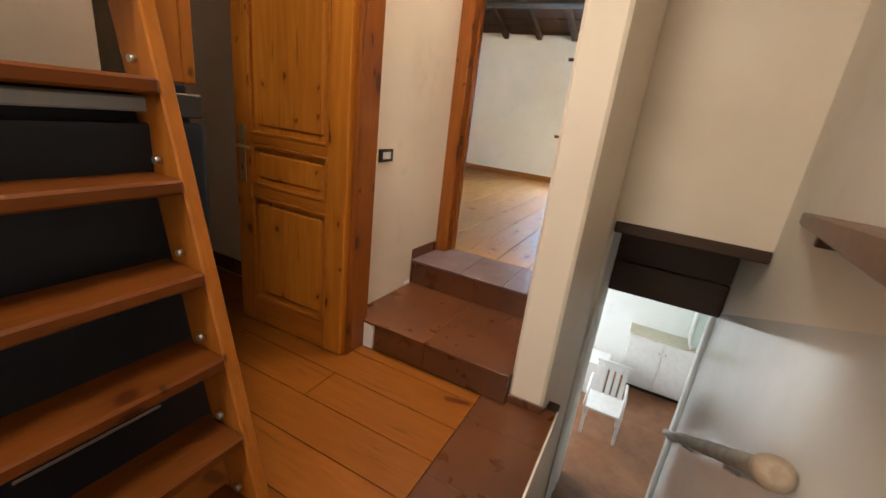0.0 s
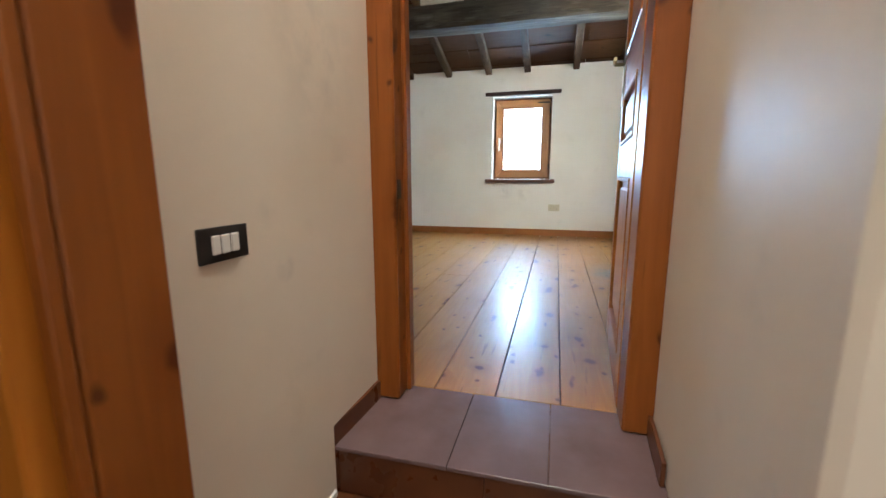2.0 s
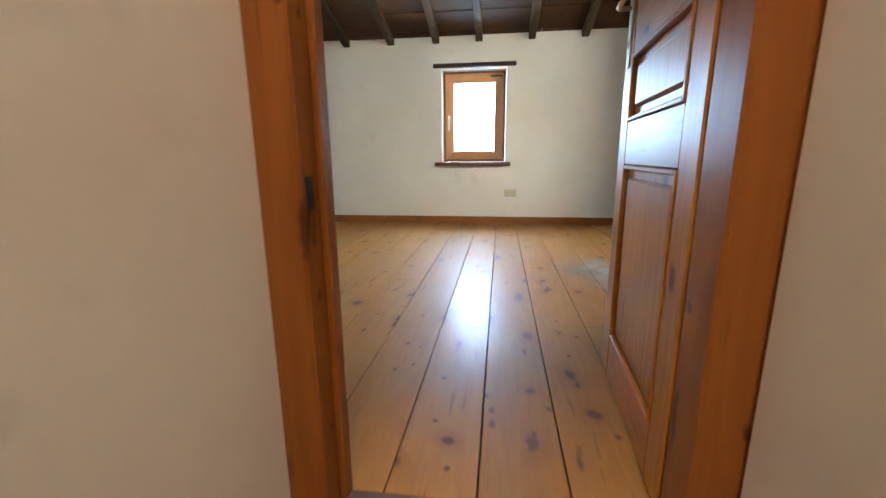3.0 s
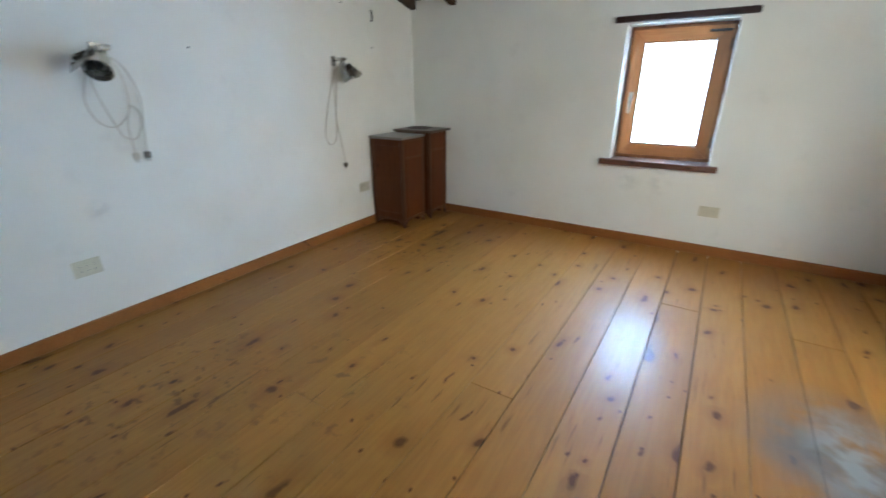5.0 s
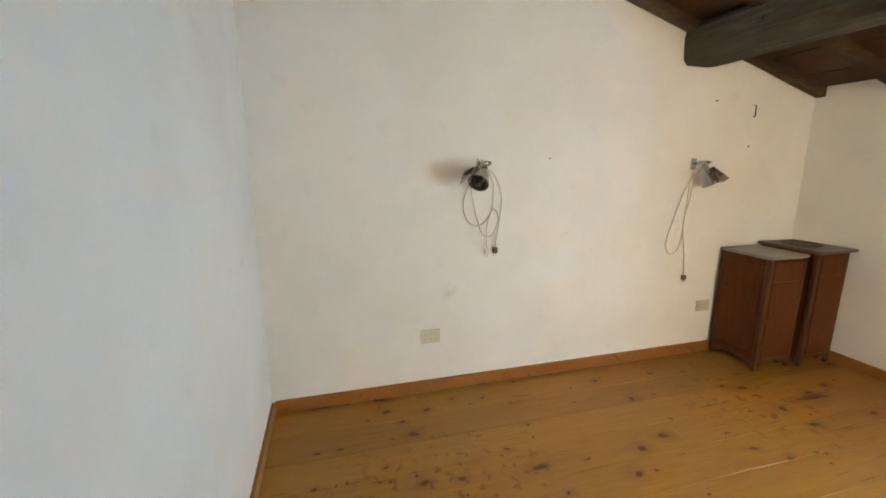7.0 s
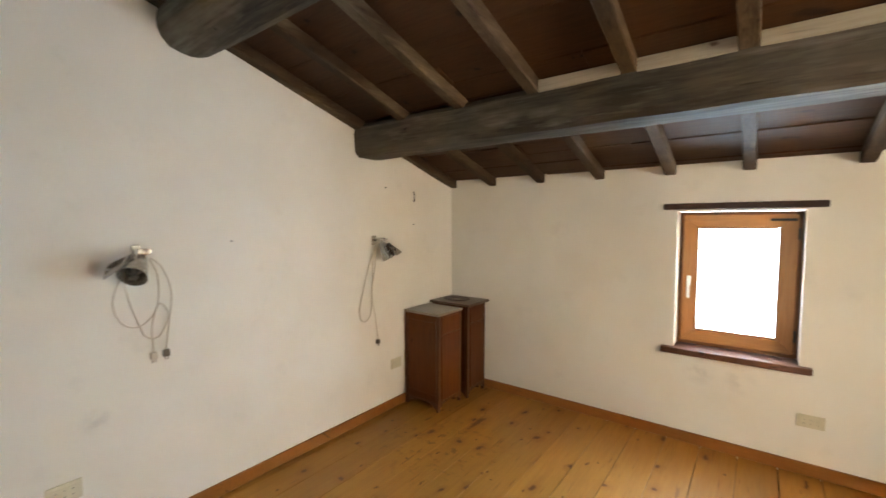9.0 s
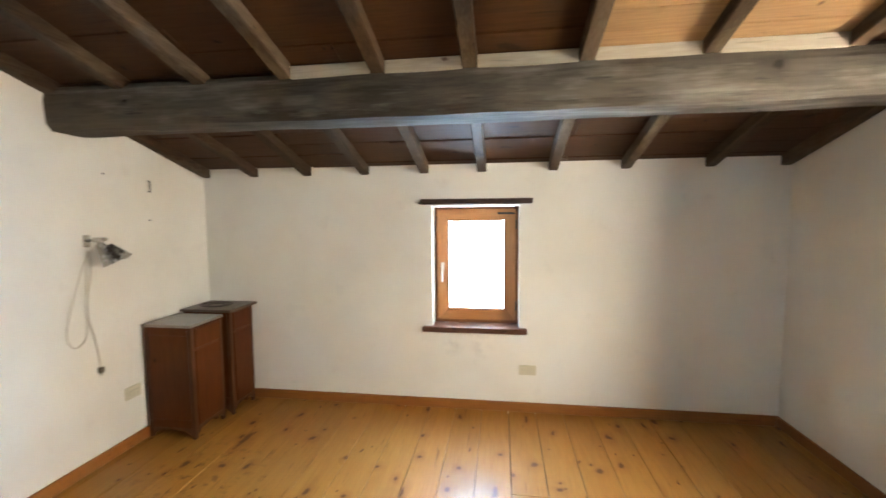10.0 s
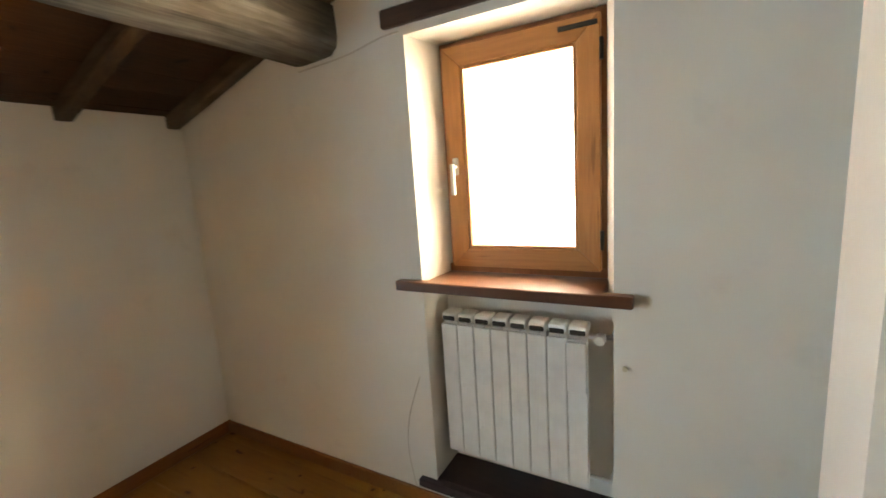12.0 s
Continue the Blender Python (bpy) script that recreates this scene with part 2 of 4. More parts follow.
M_LADDER = wood("ladder_pine", (0.36, 0.12, 0.016), (0.23, 0.065, 0.008), "z", 0.36, 0.22, 0.8, 0.0, 0.15, spec=0.25)
# Shade is put into the tread colour, against the added lamp above.
M_TREAD_DIM = wood("dimmed_tread_pine", (0.145, 0.041, 0.0063), (0.085, 0.021, 0.0035), "y", 0.4, 0.2, 0.8, 0.0, 0.2, spec=0.2)
M_WINDOW = wood("window_larch", (0.52, 0.235, 0.088), (0.34, 0.14, 0.048), "z", 0.38, 0.1, 0.8, 0.0, 0.12)
M_SILL = wood("dark_sill", (0.125, 0.05, 0.026), (0.065, 0.026, 0.014), "x", 0.4, 0.1, 0.8, 0.0, 0.2)
# Dark sill wood, made darker still with the lintels' shade in the colour.
M_LINTEL_SHADED = wood("shaded_lintel_board", (0.05, 0.022, 0.014), (0.026, 0.012, 0.008), "x", 0.5, 0.1, 0.8, 0.0, 0.2)
M_LEDGE = wood("dark_ledge", (0.05, 0.024, 0.022), (0.026, 0.013, 0.013), "y", 0.45, 0.0, 0.8, 0.0, 0.2)
M_RAFTER = wood("aged_rafter", (0.09, 0.052, 0.027), (0.03, 0.016, 0.008), "y", 0.65, 0.15, 1.0, 0.0, 0.4, 0.4, spec=0.15, dust=(0.20, 0.155, 0.105))
M_BOARD = wood("ceiling_board", (0.082, 0.031, 0.009), (0.034, 0.0125, 0.0038), "x", 0.6, 0.15, 0.8, 0.0, 0.35, 0.3, spec=0.2)
M_BEAM = wood("old_chestnut_beam", (0.095, 0.076, 0.056), (0.02, 0.015, 0.011), "x", 0.8, 0.05, 0.5, 0.0, 0.1, 0.7, spec=0.12, figure=0.7, dust=(0.30, 0.275, 0.225))
M_DARKBEAM = wood("dark_lintel_beam", (0.075, 0.038, 0.022), (0.035, 0.018, 0.012), "x", 0.55, 0.1, 0.7, 0.0, 0.3, 0.5)
M_INFILL = wood("limewashed_board", (0.48, 0.41, 0.31), (0.30, 0.24, 0.17), "x", 0.6, 0.1, 0.8, 0.0, 0.3)
# Paler pine that carries a light patch on the ceiling in its colour.
M_LITBOARD = wood("lit_ceiling_board", (0.37, 0.215, 0.095), (0.22, 0.115, 0.045), "x", 0.5, 0.25, 0.8, 0.0, 0.2)
M_STAND = wood("walnut_stand", (0.098, 0.027, 0.0055), (0.045, 0.011, 0.003), "z", 0.4, 0.05, 0.7, 0.0, 0.2, spec=0.14)
M_STAND_EDGE = wood("walnut_stand_frame", (0.09, 0.032, 0.012), (0.042, 0.014, 0.006), "z", 0.4, 0.0, 0.7, 0.0, 0.2, spec=0.2)
M_STAND_TOP = wood("stand_top", (0.13, 0.088, 0.06), (0.065, 0.04, 0.027), "y", 0.3, 0.0, 0.7, 0.2, 0.2)
M_SLATE = paint("grey_stone_top", (0.24, 0.215, 0.19), 0.3, 0.0, 0.8, 9.0)
M_TERRA = tiled("terracotta", (0.135, 0.047, 0.016), (0.08, 0.026, 0.01), 0.3)
M_THRESH = tiled("threshold_tile", (0.165, 0.11, 0.108), (0.12, 0.076, 0.072), 0.22)
M_GAP = paint("dark_gap", (0.035, 0.02, 0.01), 0.9)
M_FRIDGE = paint("dark_grey_lacquer", (0.012, 0.015, 0.021), 0.5, spec=0.2)
M_STRIP = paint("grey_strip", (0.26, 0.265, 0.27), 0.4)
M_STEEL = paint("brushed_steel", (0.45, 0.46, 0.47), 0.32, 0.9)
M_BRASS = paint("pale_brass", (0.46, 0.37, 0.21), 0.48, 0.85)
M_CHROME = paint("worn_chrome", (0.62, 0.60, 0.56), 0.25, 0.9)
M_BLACK = paint("black_plastic", (0.02, 0.019, 0.018), 0.35)
M_WHITE = paint("white_plastic", (0.78, 0.77, 0.74), 0.35)
M_CREAM = paint("cream_plastic", (0.62, 0.57, 0.42), 0.4)
M_RAD = paint("radiator_enamel", (0.82, 0.82, 0.78), 0.3)
M_SHADE = paint("lamp_shade_metal", (0.46, 0.44, 0.40), 0.26, 0.9)
M_CORD = paint("grey_beige_cord", (0.58, 0.52, 0.43), 0.5)
M_PLUG = paint("brown_plug", (0.10, 0.075, 0.05), 0.45)
M_LOWFLOOR = tiled("lower_terracotta", (0.27, 0.12, 0.055), (0.19, 0.08, 0.036), 0.35)
M_GREEN = paint("pale_green_enamel", (0.52, 0.63, 0.56), 0.3)
M_GLASS = clear_glass("window_glass")
M_SKYGLOW = glow("bright_sky", (0.78, 0.88, 1.0), 5.0)
M_ROPE = paint("weathered_rail", (0.36, 0.33, 0.29), 0.6, 0.0, 0.5, 22.0)
M_CAP = wood("rail_end_wood", (0.42, 0.33, 0.24), (0.32, 0.23, 0.15), "y", 0.4, 0.0)

# ------------------------------------------------------------ mesh helpers


def solid(boxes, bevel=0.0, segments=1):
    """A bmesh of boxes (x0, y0, z0, x1, y1, z1), with rounded edges where asked."""
    bm = bmesh.new()
    for x0, y0, z0, x1, y1, z1 in boxes:
        vs = [bm.verts.new((x, y, z)) for x in (x0, x1) for y in (y0, y1) for z in (z0, z1)]
        for q in ((0, 1, 3, 2), (4, 6, 7, 5), (0, 4, 5, 1), (2, 3, 7, 6), (0, 2, 6, 4), (1, 5, 7, 3)):
            bm.faces.new([vs[i] for i in q])
    bmesh.ops.recalc_face_normals(bm, faces=bm.faces[:])
    if bevel:
        bmesh.ops.bevel(bm, geom=bm.edges[:], offset=bevel, segments=segments, affect="EDGES", profile=0.6)
    return bm


def prism(points, axis, a, b, bevel=0.0):
    """A solid with the given outline in the other two axes, from a to b along axis."""
    bm = bmesh.new()
    k = "xyz".index(axis)

    def at(p, v):
        c = list(p)
        c.insert(k, v)
        return bm.verts.new(c)

    low = [at(p, a) for p in points]
    high = [at(p, b) for p in points]
    bm.faces.new(low)
    bm.faces.new(high)
    n = len(points)
    for i in range(n):
        bm.faces.new((low[i], low[(i + 1) % n], high[(i + 1) % n], high[i]))
    bmesh.ops.recalc_face_normals(bm, faces=bm.faces[:])
    if bevel:
        bmesh.ops.bevel(bm, geom=bm.edges[:], offset=bevel, segments=1, affect="EDGES", profile=0.6)
    return bm


def tube(points, r, seg=8, closed_ends=True, radii=None):
    """A round rod along a line of points."""
    bm = bmesh.new()
    pts = [Vector(p) for p in points]
    loops = []
    for i, p in enumerate(pts):
        d = (pts[min(i + 1, len(pts) - 1)] - pts[max(i - 1, 0)]).normalized()
        side = d.cross(Vector((0, 0, 1)) if abs(d.z) < 0.95 else Vector((1, 0, 0))).normalized()
        up = side.cross(d)
        rr = radii[i] if radii else r
        loops.append([bm.verts.new(p + rr * (math.cos(2 * math.pi * j / seg) * side + math.sin(2 * math.pi * j / seg) * up))
                      for j in range(seg)])
    for a, b in zip(loops, loops[1:]):
        for j in range(seg):
            bm.faces.new((a[j], a[(j + 1) % seg], b[(j + 1) % seg], b[j])).smooth = True
    if closed_ends:
        bm.faces.new(loops[0])
        bm.faces.new(loops[-1])
    bmesh.ops.recalc_face_normals(bm, faces=bm.faces[:])
    return bm


def merge(*bms):
    out = bmesh.new()
    for b in bms:
        me = bpy.data.meshes.new("tmp")
        b.to_mesh(me)
        b.free()
        out.from_mesh(me)
        bpy.data.meshes.remove(me)
    return out


def curve_points(keys, n=10):
    """Points on a smooth line through the keys."""
    p = [Vector(k) for k in keys]
    p = [p[0] * 2 - p[1]] + p + [p[-1] * 2 - p[-2]]
    out = []
    for i in range(1, len(p) - 2):
        for j in range(n):
            t = j / n
            a, b, c, d = p[i - 1], p[i], p[i + 1], p[i + 2]
            out.append(0.5 * (2 * b + (c - a) * t + (2 * a - 5 * b + 4 * c - d) * t * t + (3 * b - a - 3 * c + d) * t ** 3))
    out.append(p[-2])
    return out


def mesh_of(name, bm, material):
    me = bpy.data.meshes.new(name)
    bm.to_mesh(me)
    bm.free()
    me.materials.append(material)
    return me


def thing(name, at, label, category, group="", kind=""):
    ob = new(name)
    ob.empty_display_size = 0.1
    ob.matrix_basis = Matrix.Translation(at)
    return tagged(ob, label, category, group, kind)


def part(name, bm, material, parent, label=""):
    ob = new(name, mesh_of(name, bm, material))
    ob.parent = parent
    if parent.data is None:
        ob.matrix_parent_inverse = parent.matrix_basis.inverted()
    return tagged(ob, label)


def single(name, bm, material, label, category, group="", kind=""):
    return tagged(new(name, mesh_of(name, bm, material)), label, category, group, kind)


def structure(name, bm, material, label, category):
    return single(name, bm, material, label, category, kind="structure")


# ------------------------------------------------------------ plan
WEST, EAST, NORTH, SOUTH = -2.298, 2.02, 6.80, 3.09
BOX_Y, BOX_X = 4.05, 0.72
HALL_Z, LAND_Z, LOW_Z = -0.275, -0.142, -2.795
TOP = 3.1


def deck(y):
    """Height of the underside of the ceiling boards."""
    return 1.872 + 0.30 * (NORTH - y)


# ------------------------------------------------------------ structure: bedroom
structure("wall_north", solid([
    (WEST - 0.3, NORTH, -0.3, -0.424, NORTH + 0.32, 2.2), (0.23, NORTH, -0.3, EAST + 0.33, NORTH + 0.32, 2.2),
    (-0.424, NORTH, -0.3, 0.23, NORTH + 0.32, 0.63), (-0.424, NORTH, 1.562, 0.23, NORTH + 0.32, 2.2)]),
    M_WALL, "white lime-plastered wall with a small window", "wall")
structure("wall_east", merge(solid([
    (EAST, 5.312, -0.3, EAST + 0.33, NORTH, TOP), (EAST, 3.3, -0.3, EAST + 0.33, 4.59, TOP),
    (EAST, 4.59, -0.3, EAST + 0.33, 5.312, 0.105), (EAST + 0.2, 4.59, 0.105, EAST + 0.33, 5.312, 1.0),
    (EAST, 4.59, 1.975, EAST + 0.33, 5.312, TOP)]),
    prism([(EAST, 5.312), (EAST + 0.33, 5.312), (EAST + 0.33, 5.24)], "z", 1.0, 1.975),
    prism([(EAST, 4.59), (EAST + 0.33, 4.59), (EAST + 0.33, 4.665)], "z", 1.0, 1.975)),
    M_WALL, "white plastered wall with a window above a radiator niche", "wall")
structure("wall_west", solid([(WEST - 0.3, 2.42, -0.3, WEST, NORTH, TOP)]), M_WALL, "white plastered wall with a warm tint", "wall")
structure("wall_south", solid([
    (WEST, 2.42, -0.3, -0.229, SOUTH, TOP), (-0.229, 2.80, 1.95, 0.60, SOUTH, TOP),
    (0.60, 2.996, -0.3, BOX_X, SOUTH, TOP)]), M_WALL, "white plastered wall with the bedroom doorway", "wall")
structure("wall_stair_box", solid([
    (BOX_X, BOX_Y - 0.08, -0.28, EAST, BOX_Y, TOP), (BOX_X, SOUTH, -0.28, BOX_X + 0.03, BOX_Y - 0.08, TOP)]),
    M_WALL, "white plastered wall that boxes in the stairwell", "wall")

# ceiling: boards across the rafters, all in one mesh
bm = bmesh.new()
y = SOUTH - 0.3
row = 0
while y < NORTH + 0.3:
    y1 = y + 0.148
    z0, z1 = deck(y), deck(y1)
    x = WEST - 0.25 - 0.35 * (row % 3)
    while x < EAST + 0.3:
        x1 = x + 1.9
        dz = 0.004 * math.sin(row * 3.1 + x)
        c = [(x + .002, y, z0 + dz), (x1 - .002, y, z0 + dz), (x1 - .002, y1, z1 + dz), (x + .002, y1, z1 + dz)]
        lo = [bm.verts.new(p) for p in c]
        hi = [bm.verts.new((p[0], p[1], p[2] + 0.025)) for p in c]
        bm.faces.new(lo[::-1])
        bm.faces.new(hi)
        for i in range(4):
            bm.faces.new((lo[i], lo[(i + 1) % 4], hi[(i + 1) % 4], hi[i]))
        x = x1
    y = y1 + 0.004
    row += 1
bmesh.ops.recalc_face_normals(bm, faces=bm.faces[:])
structure("ceiling", bm, M_BOARD, "sloping ceiling of brown wooden boards", "ceiling")
structure("roof", prism([(SOUTH - 0.4, deck(SOUTH - 0.4) + 0.04), (NORTH + 0.35, deck(NORTH + 0.35) + 0.04),
                         (NORTH + 0.35, deck(NORTH + 0.35) + 0.12), (SOUTH - 0.4, deck(SOUTH - 0.4) + 0.12)],
                        "x", WEST - 0.35, EAST + 0.4), M_GAP, "dark underlay above the ceiling boards", "roof")

# boards coloured paler in two bays, to paint a patch of light
pale = thing("lit_ceiling_panel", (1.0, 5.2, 2.3), "boards made paler to paint a patch of light between the rafters", "ceiling", kind="structure")
for xa, xb in ((0.502, 0.929), (1.001, 1.474)):
    ya = 4.74
    while ya < 5.58:
        yb = ya + 0.116
        b = bmesh.new()
        vs = [b.verts.new((x, yv, deck(yv) - 0.012 + dz)) for x in (xa, xb) for yv in (ya, yb - 0.004) for dz in (0.0, 0.008)]
        for q in ((0, 1, 3, 2), (4, 6, 7, 5), (0, 4, 5, 1), (2, 3, 7, 6), (0, 2, 6, 4), (1, 5, 7, 3)):
            b.faces.new([vs[i] for i in q])
        bmesh.ops.recalc_face_normals(b, faces=b.faces[:])
        part("board", b, M_LITBOARD, pale)
        ya = yb

# rafters
for cx in (-2.268, -1.85, -1.405, -0.94, -0.475, -0.045, 0.465, 0.965, 1.51, 1.98):
    w = 0.034
    ya, yb = SOUTH - 0.02, NORTH + 0.02
    bm = solid([(cx - w, -0.5, -0.066, cx + w, 0.5, 0.004)], 0.006)
    bmesh.ops.subdivide_edges(bm, edges=[e for e in bm.edges if abs(e.verts[0].co.y - e.verts[1].co.y) > 0.5], cuts=12)
    for v in bm.verts:
        yy = ya + (v.co.y + 0.5) * (yb - ya)
        v.co.y, v.co.z = yy, v.co.z + deck(yy)
        v.co += 0.006 * noise.noise_vector(v.co * 2.3)
    single("rafter", bm, M_RAFTER, "weathered brown timber rafter under the ceiling boards", "rafter", "rafters", "structure")


def log_beam(name, y, z, ry, rz, power, label):
    """A hand-hewn beam across the room, squarish with rounded edges."""
    bm = bmesh.new()
    loops = []
    n, m = 46, 20
    for i in range(n):
        x = WEST - 0.02 + (EAST - WEST + 0.04) * i / (n - 1)
        ring = []
        for j in range(m):
            a = 2 * math.pi * j / m
            ca, sa = math.cos(a), math.sin(a)
            k = (abs(ca) ** power + abs(sa) ** power) ** (-1 / power)
            swell = 1 + 0.05 * noise.noise(Vector((x * 0.9, 3 * ca, 3 * sa)))
            p = Vector((x, y + ry * k * ca * swell, z + rz * k * sa * swell))
            p += 0.010 * noise.noise_vector(Vector((p.x * 2.5, p.y * 7, p.z * 7)))
            ring.append(bm.verts.new(p))
        loops.append(ring)
    for a, b in zip(loops, loops[1:]):
        for j in range(m):
            bm.faces.new((a[j], a[(j + 1) % m], b[(j + 1) % m], b[j]))
    bm.faces.new(loops[0])
    bm.faces.new(loops[-1])
    bmesh.ops.recalc_face_normals(bm, faces=bm.faces[:])
    return single(name, bm, M_BEAM, label, "beam", kind="structure")


log_beam("purlin_beam", 5.775, 2.076, 0.148, 0.115, 4.4, "grey hand-hewn chestnut beam that carries the rafters")
log_beam("ridge_beam", 4.575, 2.46, 0.145, 0.128, 2.3, "dark rounded timber beam high under the ceiling")

for a, b in ((-0.906, -0.509), (-0.441, -0.079), (-0.011, 0.431), (0.499, 0.931), (0.999, 1.476)):
    bm = solid([(a, 5.63, 2.15, b, 5.655, deck(5.655) - 0.004)], 0.004)
    single("infill_board", bm, M_INFILL, "pale limewashed board between the rafters", "infill board", "boards above the beam", "structure")

# bedroom sub-floor and skirting boards
structure("bedroom_floor", solid([
    (WEST, SOUTH, -0.24, BOX_X, NORTH, -0.022), (BOX_X, BOX_Y, -0.24, EAST, NORTH, -0.022)]),
    M_GAP, "dark base under the pine floorboards", "floor")
BEDROOM_FLOOR = bpy.data.objects["bedroom_floor"]
H_SK = 0.075
for nm, b in (("baseboard_north", (WEST + 0.016, NORTH - 0.016, 0.0, EAST - 0.016, NORTH, H_SK)),
              ("baseboard_west", (WEST, SOUTH + 0.016, 0.0, WEST + 0.016, NORTH, H_SK)),
              ("baseboard_south", (WEST + 0.016, SOUTH, 0.0, -0.215, SOUTH + 0.016, H_SK)),
              ("baseboard_east", (EAST - 0.016, BOX_Y, 0.0, EAST, NORTH, H_SK)),
              ("baseboard_box", (BOX_X, BOX_Y, 0.0, EAST - 0.016, BOX_Y + 0.016, H_SK))):
    structure(nm, solid([b], 0.004), M_SKIRT, "pine skirting board along the white wall", "baseboard")

# ------------------------------------------------------------ structure: hall, landing and stairwell
structure("hall_floor", solid([(-3.2, -1.2, -0.5, 0.75, 2.42, HALL_Z - 0.02), (0.75, -1.2, -0.5, 1.5, 1.25, HALL_Z - 0.02)]),
          M_GAP, "dark base under the hall floor", "floor")
HALL_FLOOR = bpy.data.objects["hall_floor"]
structure("landing", solid([(-0.2245, 2.27, -0.5, 0.557, 2.80, LAND_Z - 0.012), (-0.2245, 2.80, -0.5, 0.60, SOUTH, -0.012)]),
          M_TERRA, "terracotta step up to the bedroom door", "step")
LANDING = bpy.data.objects["landing"]
structure("wall_pillar", prism([(0.558, 2.29), (0.698, 2.29), (0.738, 2.996), (0.585, 2.996)], "z", -1.6, 2.3, 0.012), M_HALL, "white plastered wall end beside the stairs", "wall")
structure("wall_corridor", solid([(-3.2, 2.42, -0.3, WEST - 0.301, 2.7, 2.3), (-3.2, 1.50, -0.3, -0.751, 1.57, 2.3), (-3.3, 1.5, -0.3, -3.2, 2.7, 2.3)]),
          M_HALL, "plastered wall of the dim corridor", "wall")
structure("wall_hall_side", merge(prism([(-0.2285, 2.28), (-0.2245, 2.28), (-0.2, 2.996), (-0.2285, 2.996)], "z", LAND_Z, 2.3),
                                  solid([(WEST - 0.301, 2.4145, -0.285, -0.2295, 2.419, 2.3)])), M_HALL,
          "cream plastered wall beside the landing", "wall")
structure("wall_hall_west", solid([(-0.75, -1.2, -0.3, -0.62, 1.57, 2.3)]), M_HALL, "pale plastered wall behind the ladder", "wall")
# Unseen wall; its opening is made for the added hall lamp.
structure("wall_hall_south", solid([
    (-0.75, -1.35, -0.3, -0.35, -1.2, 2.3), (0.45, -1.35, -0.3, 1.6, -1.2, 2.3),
    (-0.35, -1.35, -0.3, 0.45, -1.2, 0.65), (-0.35, -1.35, 1.75, 0.45, -1.2, 2.3)]), M_HALL, "unseen plastered wall with an opening for the added lamp", "wall")
# Unseen ceiling; openings and shaft are made to shape the added light.
structure("hall_ceiling", solid([
    (-3.3, -1.35, 2.3, -0.1, 2.80, 2.4), (-0.1, -1.35, 2.3, 0.05, 2.3, 2.4), (-0.1, 2.75, 2.3, 0.45, 2.80, 2.4), (0.05, -1.35, 2.3, 0.55, 0.7, 2.4),
    (0.05, 1.2, 2.3, 0.45, 2.3, 2.4), (0.45, 1.2, 2.3, 0.55, 2.80, 2.4), (0.55, -1.35, 2.3, 1.8, 2.80, 2.4),
    (-0.14, 2.26, 2.4, -0.1, 2.79, 3.2), (0.45, 2.26, 2.4, 0.49, 2.79, 3.2), (-0.1, 2.26, 2.4, 0.45, 2.3, 3.2), (-0.1, 2.75, 2.4, 0.45, 2.79, 3.2)]),
    M_HALL, "unseen plastered hall ceiling with openings for added lamps", "ceiling")


def stair_x(y):
    """The stairwell's outer wall is not quite square."""
    return 1.375 + 0.085 * (y - 3.0)


def outer_piece(ya, yb, za, zb):
    return prism([(stair_x(ya), ya), (stair_x(yb), yb), (stair_x(yb) + 0.2, yb), (stair_x(ya) + 0.2, ya)], "z", za, zb)


bm = outer_piece(-1.2, 4.15, LOW_Z - 0.2, 2.3)
structure("wall_stair_outer", bm, M_STAIR_WALL, "white plastered outer wall of the stairwell", "wall")


def dado_z(y):
    return -0.285 + 0.36 * (4.03 - y)


bm = bmesh.new()
f = [(1.0, dado_z(1.0)), (4.15, dado_z(4.15)), (4.15, LOW_Z), (1.0, LOW_Z)]
inner = [bm.verts.new((stair_x(a) - 0.006, a, b)) for a, b in f]
outer = [bm.verts.new((stair_x(a), a, b)) for a, b in f]
bm.faces.new(inner)
for i in range(4):
    bm.faces.new((inner[i], inner[(i + 1) % 4], outer[(i + 1) % 4], outer[i]))
bmesh.ops.recalc_face_normals(bm, faces=bm.faces[:])
structure("wall_dado", bm, M_ENAMEL, "glossy white enamel on the lower stairwell wall", "wall")
structure("stairwell_edge", solid([(0.75, 1.25, LOW_Z, 0.757, 2.345, HALL_Z - 0.001)]), M_STAIR_WALL, "white plastered edge of the stairwell", "wall")
structure("wall_over_stairs", solid([(BOX_X, 3.0, 0.39, 1.52, SOUTH, 2.3)]), M_HALL, "plastered wall above the stair opening", "wall")
structure("wall_stair_inner", solid([(0.66, 1.25, LOW_Z, 0.745, 4.15, -1.62), (0.66, 1.25, -1.62, 0.745, 2.345, -0.5), (0.66, 2.997, -1.62, 0.745, 4.15, -0.28)]), M_STAIR_WALL,
          "white plastered inner wall of the stairs", "wall")

# ------------------------------------------------------------ structure: lower room
structure("lower_floor", solid([(-0.7, 4.15, LOW_Z - 0.2, 2.6, 7.6, LOW_Z)]), M_LOWFLOOR, "brown tiled floor of the room below", "floor")
structure("lower_walls", solid([
    (-0.7, 7.3, LOW_Z, 2.6, 7.5, -0.24), (2.35, 4.15, LOW_Z, 2.6, 7.3, -0.24), (1.48, 4.15, LOW_Z, 2.35, 4.3, -0.24),
    (-0.7, 4.15, LOW_Z, 0.745, 4.3, -0.24), (-0.9, 4.15, LOW_Z, -0.7, 7.5, -0.24)]), M_LOWER, "pale plastered walls of the room below", "wall")
